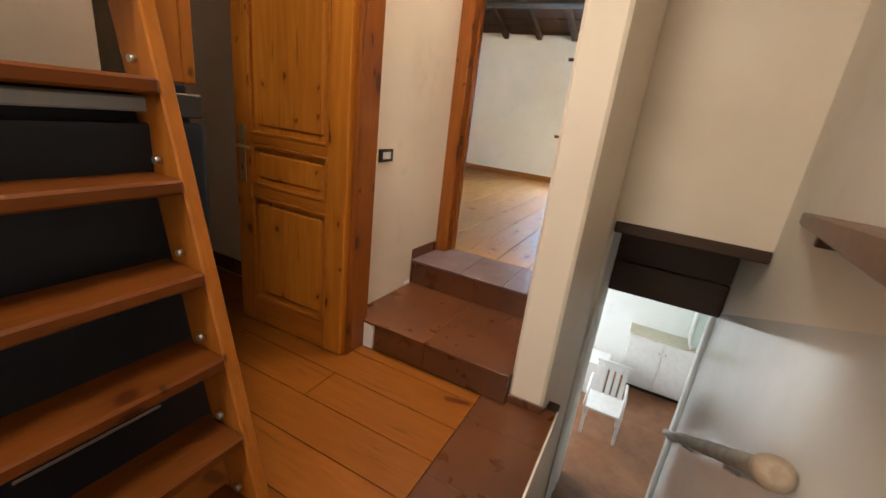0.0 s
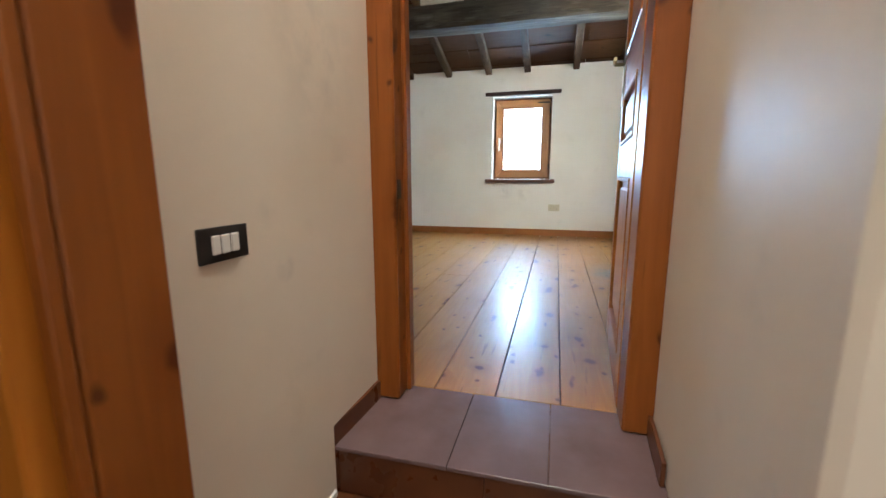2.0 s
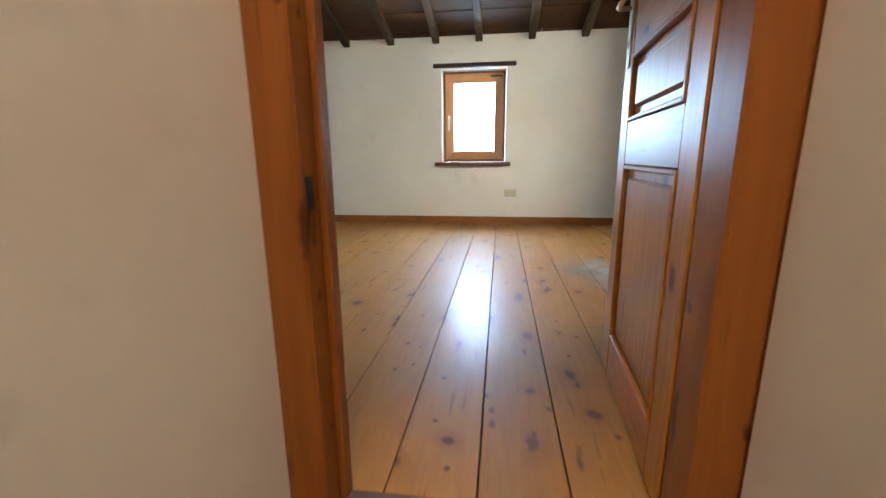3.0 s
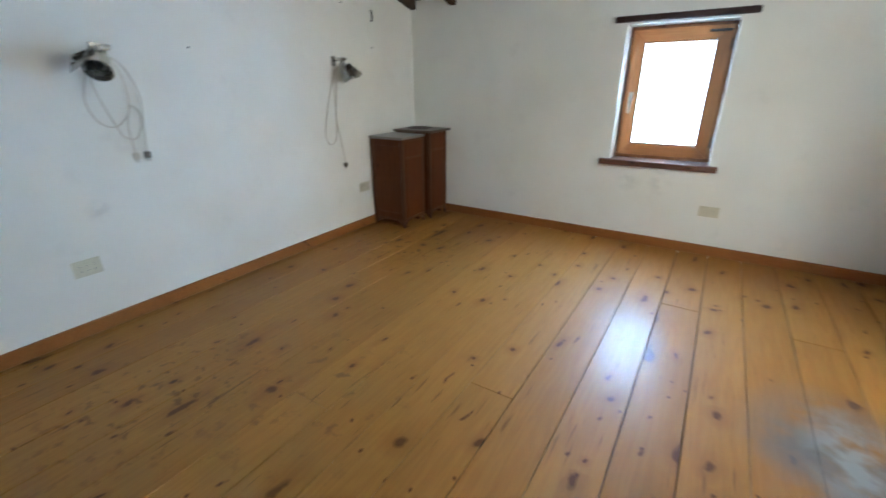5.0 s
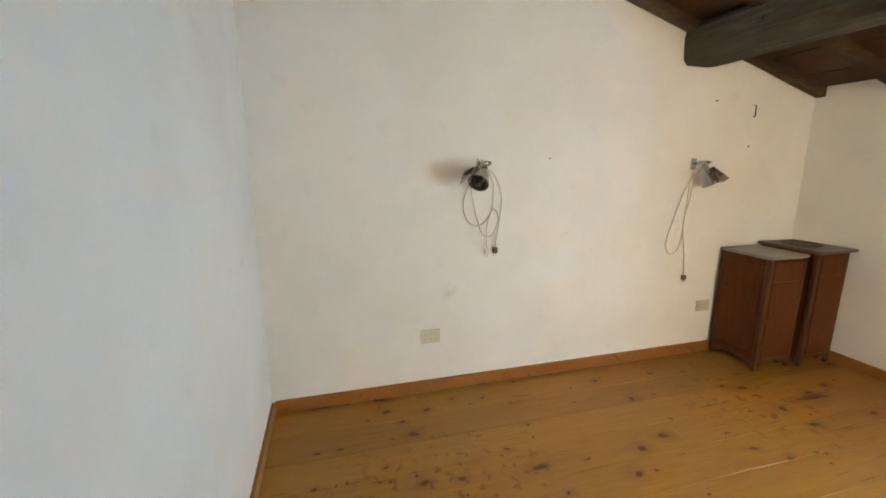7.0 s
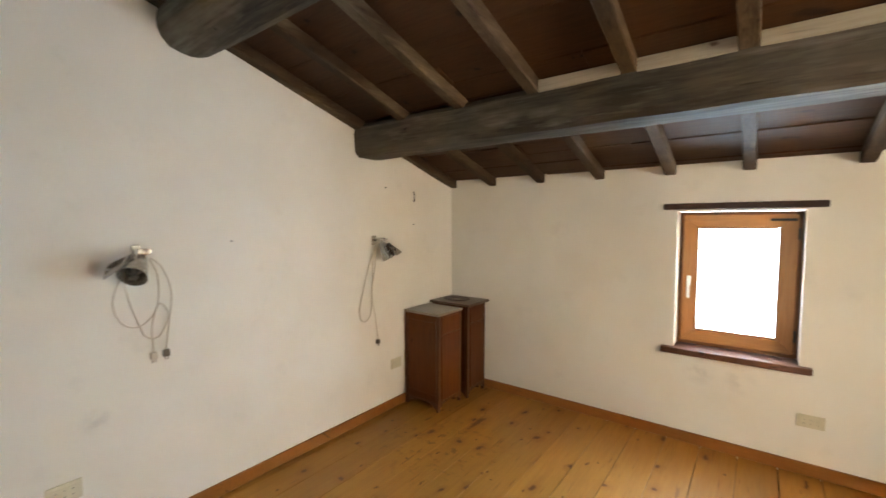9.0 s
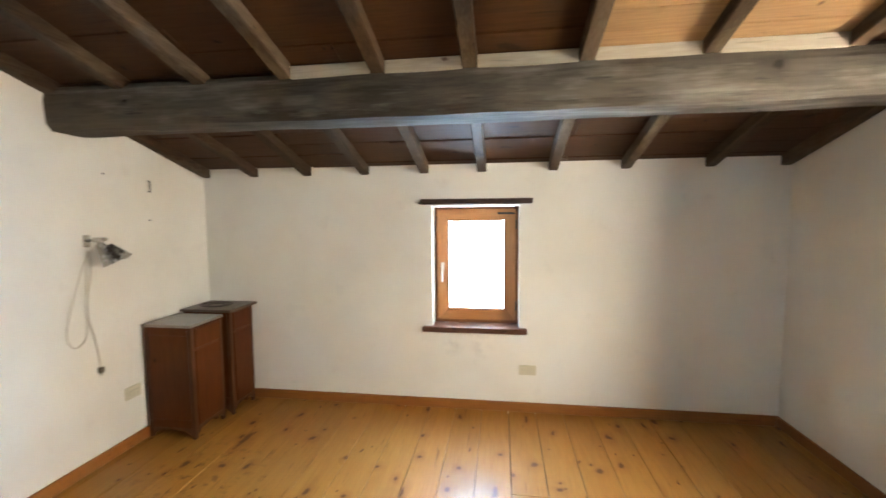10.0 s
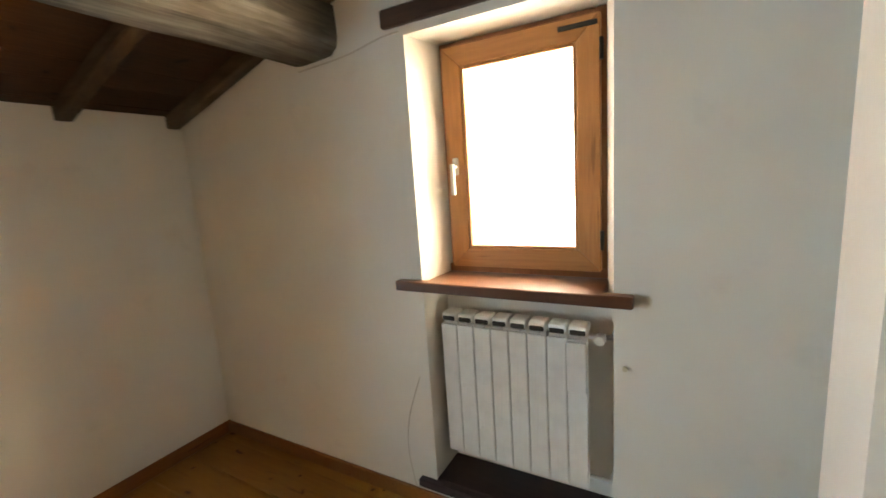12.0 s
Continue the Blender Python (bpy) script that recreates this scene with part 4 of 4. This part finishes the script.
def clip_lamp(name, y, z, aim, cords, flap, label):
    """A clamp lamp on the wall; aim: where the shade points; cords: strands as (y, z) offsets, each with a plug if its flag is set."""
    x = WEST
    t = thing(name, (x, y, z), label, "wall lamp", "pair of wall lamps")
    part("wall_plate", solid([(x + 0.0005, y - 0.02, z - 0.035, x + 0.012, y + 0.02, z + 0.035)], 0.003), M_CHROME, t)
    part("arm", tube([(x + 0.01, y, z), (x + 0.07, y, z + 0.012), (x + 0.085, y, z - 0.01)], 0.008), M_CHROME, t)
    clamp = part("clamp", solid([(x + 0.06, y - 0.022, z - 0.006, x + 0.105, y + 0.027, z + 0.022)], 0.006, 2), M_CHROME, t, "bright chrome clamp")
    for dy in (-0.018, 0.02):
        part("screw", tube([(x + 0.1, y + dy, z + 0.01), (x + 0.118, y + dy, z + 0.011)], 0.009, 10), M_CHROME, clamp)
    a = Vector((x + 0.085, y, z - 0.012))
    d = Vector(aim).normalized()
    u = d.orthogonal().normalized()
    w = d.cross(u)
    cone = bmesh.new()
    hoops = []
    for along, r in ((0.0, 0.004), (0.0, 0.018), (0.03, 0.028), (0.05, 0.036), (0.13, 0.058), (0.131, 0.056), (0.055, 0.034), (0.05, 0.004)):
        hoops.append([cone.verts.new(a + d * along + (u * math.cos(k * math.pi / 12) + w * math.sin(k * math.pi / 12)) * r) for k in range(24)])
    for lo, hi in zip(hoops, hoops[1:]):
        for k in range(24):
            cone.faces.new((lo[k], lo[(k + 1) % 24], hi[(k + 1) % 24], hi[k]))
    cone.faces.new(hoops[0][::-1])
    cone.faces.new(hoops[-1])
    bmesh.ops.recalc_face_normals(cone, faces=cone.faces[:])
    shade = part("shade", cone, M_SHADE, t, "brownish grey metal shade")
    part("bulb_socket", tube([a + d * 0.052, a + d * 0.09, a + d * 0.115], 0.016, 12, radii=[0.016, 0.018, 0.012]), M_BLACK, shade)
    # a hinged flap that stands off from the shade's rim
    f = Vector((0.0, flap, 0.0))
    f = (f - d * f.dot(d)).normalized()
    g = d.cross(f)
    p = a + d * 0.03 + f * 0.034
    q = a + d * 0.14 + f * 0.09
    bm = bmesh.new()
    n = d.cross(g).normalized() * 0.0015
    lo = [bm.verts.new(v - n) for v in (p - g * 0.034, p + g * 0.034, q + g * 0.05, q + d * 0.012, q - g * 0.05)]
    hi = [bm.verts.new(v + n) for v in (p - g * 0.034, p + g * 0.034, q + g * 0.05, q + d * 0.012, q - g * 0.05)]
    bm.faces.new(lo)
    bm.faces.new(hi[::-1])
    for i in range(5):
        bm.faces.new((lo[i], hi[i], hi[(i + 1) % 5], lo[(i + 1) % 5]))
    bmesh.ops.recalc_face_normals(bm, faces=bm.faces[:])
    part("flap", bm, M_SHADE, shade)
    for k, (ends, strand) in enumerate(cords):
        pts = [(x + 0.085, y, z - 0.01)] + [(x + 0.014 + 0.006 * k, y + dy, z + dz) for dy, dz in strand]
        part("cord", tube(curve_points(pts), 0.0034, 6), M_CORD, t, "greyish beige hanging cord")
        if ends:
            ex, ey, ez = pts[-1]
            plug = part("plug", solid([(ex - 0.011, ey - 0.014, ez - 0.035, ex + 0.012, ey + 0.014, ez)], 0.005, 2), M_PLUG if k == 0 else M_CORD, t)
            for dy in (-0.006, 0.006):
                part("pin", tube([(ex, ey + dy, ez - 0.034), (ex, ey + dy, ez - 0.052)], 0.0022, 6), M_CHROME, plug)
    return t


clip_lamp("wall_lamp", 4.30, 1.36, (0.6, -0.5, -0.62),
          [(True, [(-0.06, -0.1), (-0.1, -0.22), (-0.07, -0.32), (0.0, -0.345), (0.07, -0.27), (0.08, -0.12), (0.05, -0.03), (0.1, -0.08), (0.135, -0.2), (0.12, -0.34), (0.1, -0.48)]),
           (True, [(-0.05, -0.1), (-0.045, -0.2), (-0.01, -0.33), (0.02, -0.4), (0.075, -0.405), (0.115, -0.31), (0.08, -0.25), (0.045, -0.35), (0.045, -0.48)])],
          -1, "clamp lamp with a metal shade and two looped cords")
clip_lamp("wall_lamp", 5.80, 1.36, (0.3, 0.34, -0.85),
          [(True, [(-0.03, -0.12), (-0.115, -0.35), (-0.16, -0.52), (-0.12, -0.6), (-0.05, -0.55), (-0.03, -0.35), (-0.02, -0.12), (0.0, -0.06), (0.0, -0.2), (-0.035, -0.4), (0.0, -0.6), (0.02, -0.76)])],
          1, "clamp lamp with a tilted shade and one long cord")

for yy, zz, hgt in ((5.93, 1.76, 0.008), (6.25, 1.475, 0.008), (4.74, 1.395, 0.006)):
    single("nail", tube([(WEST - 0.002, yy, zz), (WEST + 0.012, yy, zz + 0.002)], 0.004), M_BLACK, "small dark nail in the white wall", "nail", "nails in the wall")
single("wall_hook", merge(tube([(WEST - 0.001, 6.255, 1.745), (WEST + 0.015, 6.255, 1.742), (WEST + 0.016, 6.256, 1.67)], 0.004),
                          tube([(WEST - 0.001, 6.256, 1.672), (WEST + 0.016, 6.256, 1.668)], 0.004)), M_BLACK, "small dark metal hook on the wall", "hook")
single("cable", tube(curve_points([(EAST - 0.004, 5.86, 1.94), (EAST - 0.004, 5.6, 1.955), (EAST - 0.004, 5.42, 1.985), (EAST - 0.004, 5.33, 1.99)]), 0.003, 6), M_CORD, "thin cable along the wall to the window", "cable")
single("cable", tube(curve_points([(EAST - 0.004, 5.36, 0.62), (EAST - 0.005, 5.43, 0.42), (EAST - 0.004, 5.45, 0.25), (EAST - 0.01, 5.42, 0.08)]), 0.002, 6), M_CORD, "thin pale cable beside the radiator niche", "cable")
single("wall_plug", tube([(EAST, 4.555, 0.795), (EAST - 0.012, 4.555, 0.795)], 0.008, 10), M_CREAM, "small round cap on the white wall", "wall plug")

# ------------------------------------------------------------ hall things
sw = thing("light_switch", (-0.22, 2.48, 0.574), "black switch plate with three white rockers", "light switch")
part("plate", solid([(-0.2244, 2.395, 0.546, -0.216, 2.503, 0.604)], 0.003, 2), M_BLACK, sw)
for i in range(3):
    part("rocker", solid([(-0.2161, 2.419 + 0.0205 * i, 0.559, -0.212, 2.4375 + 0.0205 * i, 0.591)], 0.002), M_WHITE, sw, "white rocker")

lad = thing("loft_ladder", (0.1, 1.14, HALL_Z), "steep pine loft ladder with open treads", "ladder")


def lad_x(z):
    """The line of the ladder's stringer."""
    return 0.152 - 0.262 * z


W_ST, Y_R, Y_L = 0.115, 1.44, 0.84
for ya, yb in ((Y_R - 0.034, Y_R), (Y_L, Y_L + 0.034)):
    part("stringer", prism([(lad_x(HALL_Z) - W_ST, HALL_Z + 0.001), (lad_x(HALL_Z), HALL_Z + 0.001), (lad_x(1.9), 1.9), (lad_x(1.9) - W_ST, 1.9)], "y", ya, yb, 0.004), M_LADDER, lad)
for i in range(11):
    z = -0.182 + 0.195 * i
    if z > 1.85:
        break
    tr = part("tread", solid([(lad_x(z) - W_ST - 0.01, Y_L + 0.035, z - 0.032, lad_x(z) + 0.012, Y_R - 0.035, z)], 0.006), M_TREAD_DIM, lad)
    part("bolt", tube([(lad_x(z) - 0.06, Y_R - 0.04, z + 0.03), (lad_x(z) - 0.06, Y_R - 0.052, z + 0.03)], 0.008, 8), M_STEEL, tr)

fg = thing("fridge", (-0.36, 1.22, HALL_Z), "low dark grey refrigerator behind the ladder", "refrigerator")
FX = -0.10
part("body", solid([(-0.60, 0.93, HALL_Z + 0.012, FX - 0.05, 1.53, 0.762)], 0.006), M_FRIDGE, fg)
dr = part("door", solid([(FX - 0.046, 0.93, HALL_Z + 0.06, FX, 1.53, 0.70)], 0.01, 2), M_FRIDGE, fg)
part("top_strip", solid([(FX - 0.046, 0.95, 0.722, FX - 0.004, 1.44, 0.752)], 0.004), M_STRIP, fg, "grey strip along the top")
part("handle", solid([(FX - 0.044, 1.46, 0.712, FX - 0.001, 1.53, 0.765)], 0.004), M_BLACK, fg)
part("grip", solid([(FX, 1.08, 0.0, FX + 0.004, 1.36, 0.008)], 0.001), M_STEEL, dr)
for yy in (0.97, 1.49):
    part("foot", tube([(-0.2, yy, HALL_Z), (-0.2, yy, HALL_Z + 0.014)], 0.018, 10), M_BLACK, fg)
pc = thing("pine_cabinet", (-0.4, 1.3, 0.763), "pale pine cupboard side standing on the refrigerator", "cabinet")
part("side_panel", solid([(-0.46, 1.555, 0.785, -0.205, 1.585, 2.0)], 0.004), M_LADDER, pc)
part("front_post", solid([(-0.25, 1.47, 0.785, -0.205, 1.554, 2.0)], 0.004), M_LADDER, pc)
part("base", solid([(-0.60, 1.40, 0.763, -0.16, 1.53, 0.784)], 0.004), M_FRIDGE, pc)

def tilt(b):
    for v in b.verts:
        v.co.z += 0.1 * (2.9 - v.co.y)


sh = thing("wall_shelf", (1.3, 2.0, 0.55), "brown wooden shelf along the stairwell wall", "shelf")
bm = prism([(stair_x(2.70), 2.70), (stair_x(1.2), 1.2), (stair_x(1.2) - 0.2, 1.2), (stair_x(2.70) - 0.012, 2.69)], "z", 0.545, 0.585, 0.004)
tilt(bm)
part("board", bm, M_SILL, sh)
for yy in (1.5, 2.1):
    zz = 0.545 + 0.1 * (2.9 - yy)
    part("bracket", solid([(stair_x(yy) - 0.07, yy - 0.008, zz - 0.03, stair_x(yy), yy + 0.008, zz - 0.001)], 0.002), M_SILL, sh)

hr = thing("stair_handrail", (1.32, 3.0, -0.6), "weathered grey stair handrail with a round wooden end", "handrail")
p0, p1 = Vector((stair_x(1.85) - 0.045, 1.85, 0.15)), Vector((stair_x(4.05) - 0.06, 4.05, -1.33))
bm = tube([p0.lerp(p1, i / 30) for i in range(31)], 0.026, 10)
for v in bm.verts:
    v.co += 0.006 * noise.noise_vector(v.co * 30)
part("rail", bm, M_ROPE, hr)
part("end_cap", tube([p0 + Vector((0, -0.05, 0.033)), p0 + Vector((0, -0.04, 0.027)), p0 + Vector((0, 0.0, 0.0)), p0 + Vector((0, 0.012, -0.008))], 0.03, 14,
                     radii=[0.018, 0.036, 0.036, 0.028]), M_CAP, hr, "pale wooden end knob")
for f in (0.15, 0.55, 0.92):
    q = p0.lerp(p1, f)
    part("bracket", tube([q, q + Vector((0.0, 0, -0.04)), q + Vector((0.062, 0, -0.05))], 0.007, 8), M_STEEL, hr)

# ------------------------------------------------------------ things in the room below
cb = thing("white_cupboard", (1.55, 7.1, LOW_Z), "low cream cupboard against the far wall", "cupboard")
part("body", solid([(1.08, 6.98, LOW_Z + 0.06, 2.0, 7.29, -1.93)], 0.006), M_WHITE, cb)
part("worktop", solid([(1.06, 6.95, -1.929, 2.02, 7.295, -1.90)], 0.004), M_CREAM, cb)
part("plinth", solid([(1.1, 7.01, LOW_Z, 1.98, 7.28, LOW_Z + 0.06)]), M_BLACK, cb)
for i in range(2):
    dd = part("door", solid([(1.09 + 0.455 * i, 6.965, LOW_Z + 0.08, 1.535 + 0.455 * i, 6.98, -1.95)], 0.004), M_WHITE, cb)
    part("knob", tube([(1.50 + 0.08 * i, 6.966, -2.1), (1.50 + 0.08 * i, 6.945, -2.1)], 0.012), M_STEEL, dd)
wc = thing("wall_cabinet", (2.05, 7.1, -1.5), "pale green wall cabinet with a white rounded edge", "cabinet")
part("body", solid([(1.78, 6.85, -1.82, 2.34, 7.295, -1.0)], 0.02, 3), M_GREEN, wc)
part("edge_strip", tube([(1.765, 6.86, -1.0), (1.765, 6.86, -1.7), (1.785, 6.86, -1.79), (1.84, 6.86, -1.84)], 0.022, 10), M_WHITE, wc)
ld = thing("low_white_cabinet", (2.18, 6.9, LOW_Z), "low white cabinet with a black handle", "cabinet")
part("body", solid([(2.022, 6.62, LOW_Z + 0.05, 2.345, 7.29, -1.805)], 0.006), M_WHITE, ld)
part("top", solid([(2.02, 6.6, -1.804, 2.346, 7.295, -1.775)], 0.005), M_WHITE, ld)
leaf = part("door", solid([(2.03, 6.602, LOW_Z + 0.07, 2.34, 6.62, -1.815)], 0.005), M_WHITE, ld)
part("handle", merge(tube([(2.24, 6.602, -1.98), (2.24, 6.56, -1.98), (2.15, 6.555, -1.99)], 0.012), solid([(2.22, 6.595, -2.08, 2.27, 6.603, -1.9)], 0.002)), M_BLACK, leaf, "black lever handle")
part("plinth", solid([(2.03, 6.64, LOW_Z, 2.34, 7.28, LOW_Z + 0.05)]), M_BLACK, ld)
lw = thing("low_white_chest", (0.68, 6.6, LOW_Z), "low white chest lit by daylight", "chest")
part("body", solid([(0.45, 6.4, LOW_Z + 0.02, 0.9, 6.8, -2.3)], 0.01, 2), M_WHITE, lw)
part("lid", solid([(0.44, 6.39, -2.299, 0.91, 6.81, -2.27)], 0.008, 2), M_WHITE, lw)
for xx in (0.48, 0.87):
    for yy in (6.43, 6.77):
        part("foot", tube([(xx, yy, LOW_Z), (xx, yy, LOW_Z + 0.02)], 0.015), M_BLACK, lw)
st = thing("small_stool", (1.05, 6.6, LOW_Z), "small brown wooden stool", "stool")
part("seat", solid([(0.95, 6.5, -2.5, 1.15, 6.7, -2.47)], 0.006), M_DOOR, st)
for xx in (0.965, 1.115):
    for yy in (6.515, 6.665):
        part("leg", solid([(xx, yy, LOW_Z, xx + 0.022, yy + 0.022, -2.501)], 0.003), M_DOOR, st)
ch = thing("white_chair", (0.98, 5.75, LOW_Z), "white plastic armchair with slatted back", "chair")
part("seat", solid([(0.76, 5.55, -2.42, 1.2, 5.97, -2.395)], 0.01, 2), M_WHITE, ch)
for xx in (0.77, 1.16):
    for yy in (5.56, 5.93):
        part("leg", prism([(yy, LOW_Z), (yy + 0.035, LOW_Z), (yy + 0.03, -2.421), (yy, -2.421)], "x", xx, xx + 0.035, 0.004), M_WHITE, ch)
for xx in (0.762, 1.175):
    part("armrest", tube(curve_points([(xx, 5.57, -2.40), (xx, 5.56, -2.22), (xx, 5.68, -2.17), (xx, 5.95, -2.17)], 5), 0.017, 8), M_WHITE, ch)
for i in range(5):
    part("back_slat", prism([(5.945, -2.394), (5.965, -2.394), (6.035, -2.0), (6.015, -2.0)], "x", 0.785 + 0.078 * i, 0.84 + 0.078 * i, 0.004), M_WHITE, ch)
part("back_rail", solid([(0.77, 6.01, -2.0, 1.19, 6.04, -1.96)], 0.01, 2), M_WHITE, ch)

# ------------------------------------------------------------ floorboards, last
random.seed(7)
plank_meshes = {}


def plank(parent, x0, y0, x1, y1, z, material, thick=0.02):
    """One board with eased edges; boards of one size share a mesh."""
    key = (round(x1 - x0, 3), round(y1 - y0, 3), material.name)
    if key not in plank_meshes:
        w, l = (x1 - x0) / 2, (y1 - y0) / 2
        plank_meshes[key] = mesh_of("plank", solid([(-w, -l, -thick, w, l, 0.0)], 0.0012), material)
    ob = new("plank", plank_meshes[key])
    ob.location = ((x0 + x1) / 2, (y0 + y1) / 2, z + random.uniform(-0.0003, 0.0002))
    ob.parent = parent
    return ob


GAP = 0.005
xs = [0.155 + 0.2 * k for k in range(-13, 11)]
for i, (a, b) in enumerate(zip(xs, xs[1:])):
    GAP = (0.0045, 0.002, 0.0035, 0.006, 0.0025)[i % 5]
    a, b = max(a, WEST + 0.001), min(b, EAST - 0.001)
    if b - a < 0.02:
        continue
    ys = SOUTH + 0.004 if b <= BOX_X else BOX_Y + 0.002
    if a < BOX_X < b:
        plank(BEDROOM_FLOOR, a + GAP / 2, SOUTH + 0.004, BOX_X - 0.002, BOX_Y, 0.0, M_FLOOR)
        ys = BOX_Y + GAP / 2
    if i % 3 != 1:
        plank(BEDROOM_FLOOR, a + GAP / 2, ys, b - GAP / 2, NORTH - 0.002, 0.0, M_FLOOR)
        continue
    cut = ys + (NORTH - ys) * (0.42, 0.63, 0.3, 0.74, 0.55)[i % 5]
    plank(BEDROOM_FLOOR, a + GAP / 2, ys, b - GAP / 2, cut, 0.0, M_FLOOR)
    plank(BEDROOM_FLOOR, a + GAP / 2, cut + 0.003, b - GAP / 2, NORTH - 0.002, 0.0, M_FLOOR)
yy = -1.21
i = 0
while yy < 2.4:
    y1 = min(yy + 0.17, 2.40)
    cut = (-0.4, -0.9, -0.1, -1.3)[i % 4]
    plank(HALL_FLOOR, -3.19, yy + GAP / 2, cut, y1 - GAP / 2, HALL_Z, M_HALL_FLOOR)
    plank(HALL_FLOOR, cut + 0.003, yy + GAP / 2, 0.46 if yy < 2.2 else -0.262, min(y1 - GAP / 2, 2.255 if yy < 2.2 else 2.405), HALL_Z, M_HALL_FLOOR)
    yy = y1
    i += 1
yy = -1.2
while yy < 2.33:
    y1 = min(yy + 0.3, 2.334)
    for a, b in ((0.462, 0.7495), (0.7505, 1.05), (1.051, 1.28)):
        if a > 0.6 and y1 > 1.26:
            continue
        p = plank(HALL_FLOOR, a, yy + 0.0006, b, y1 - 0.0006, HALL_Z, M_TERRA)
        p.name = "tile"
    yy = y1
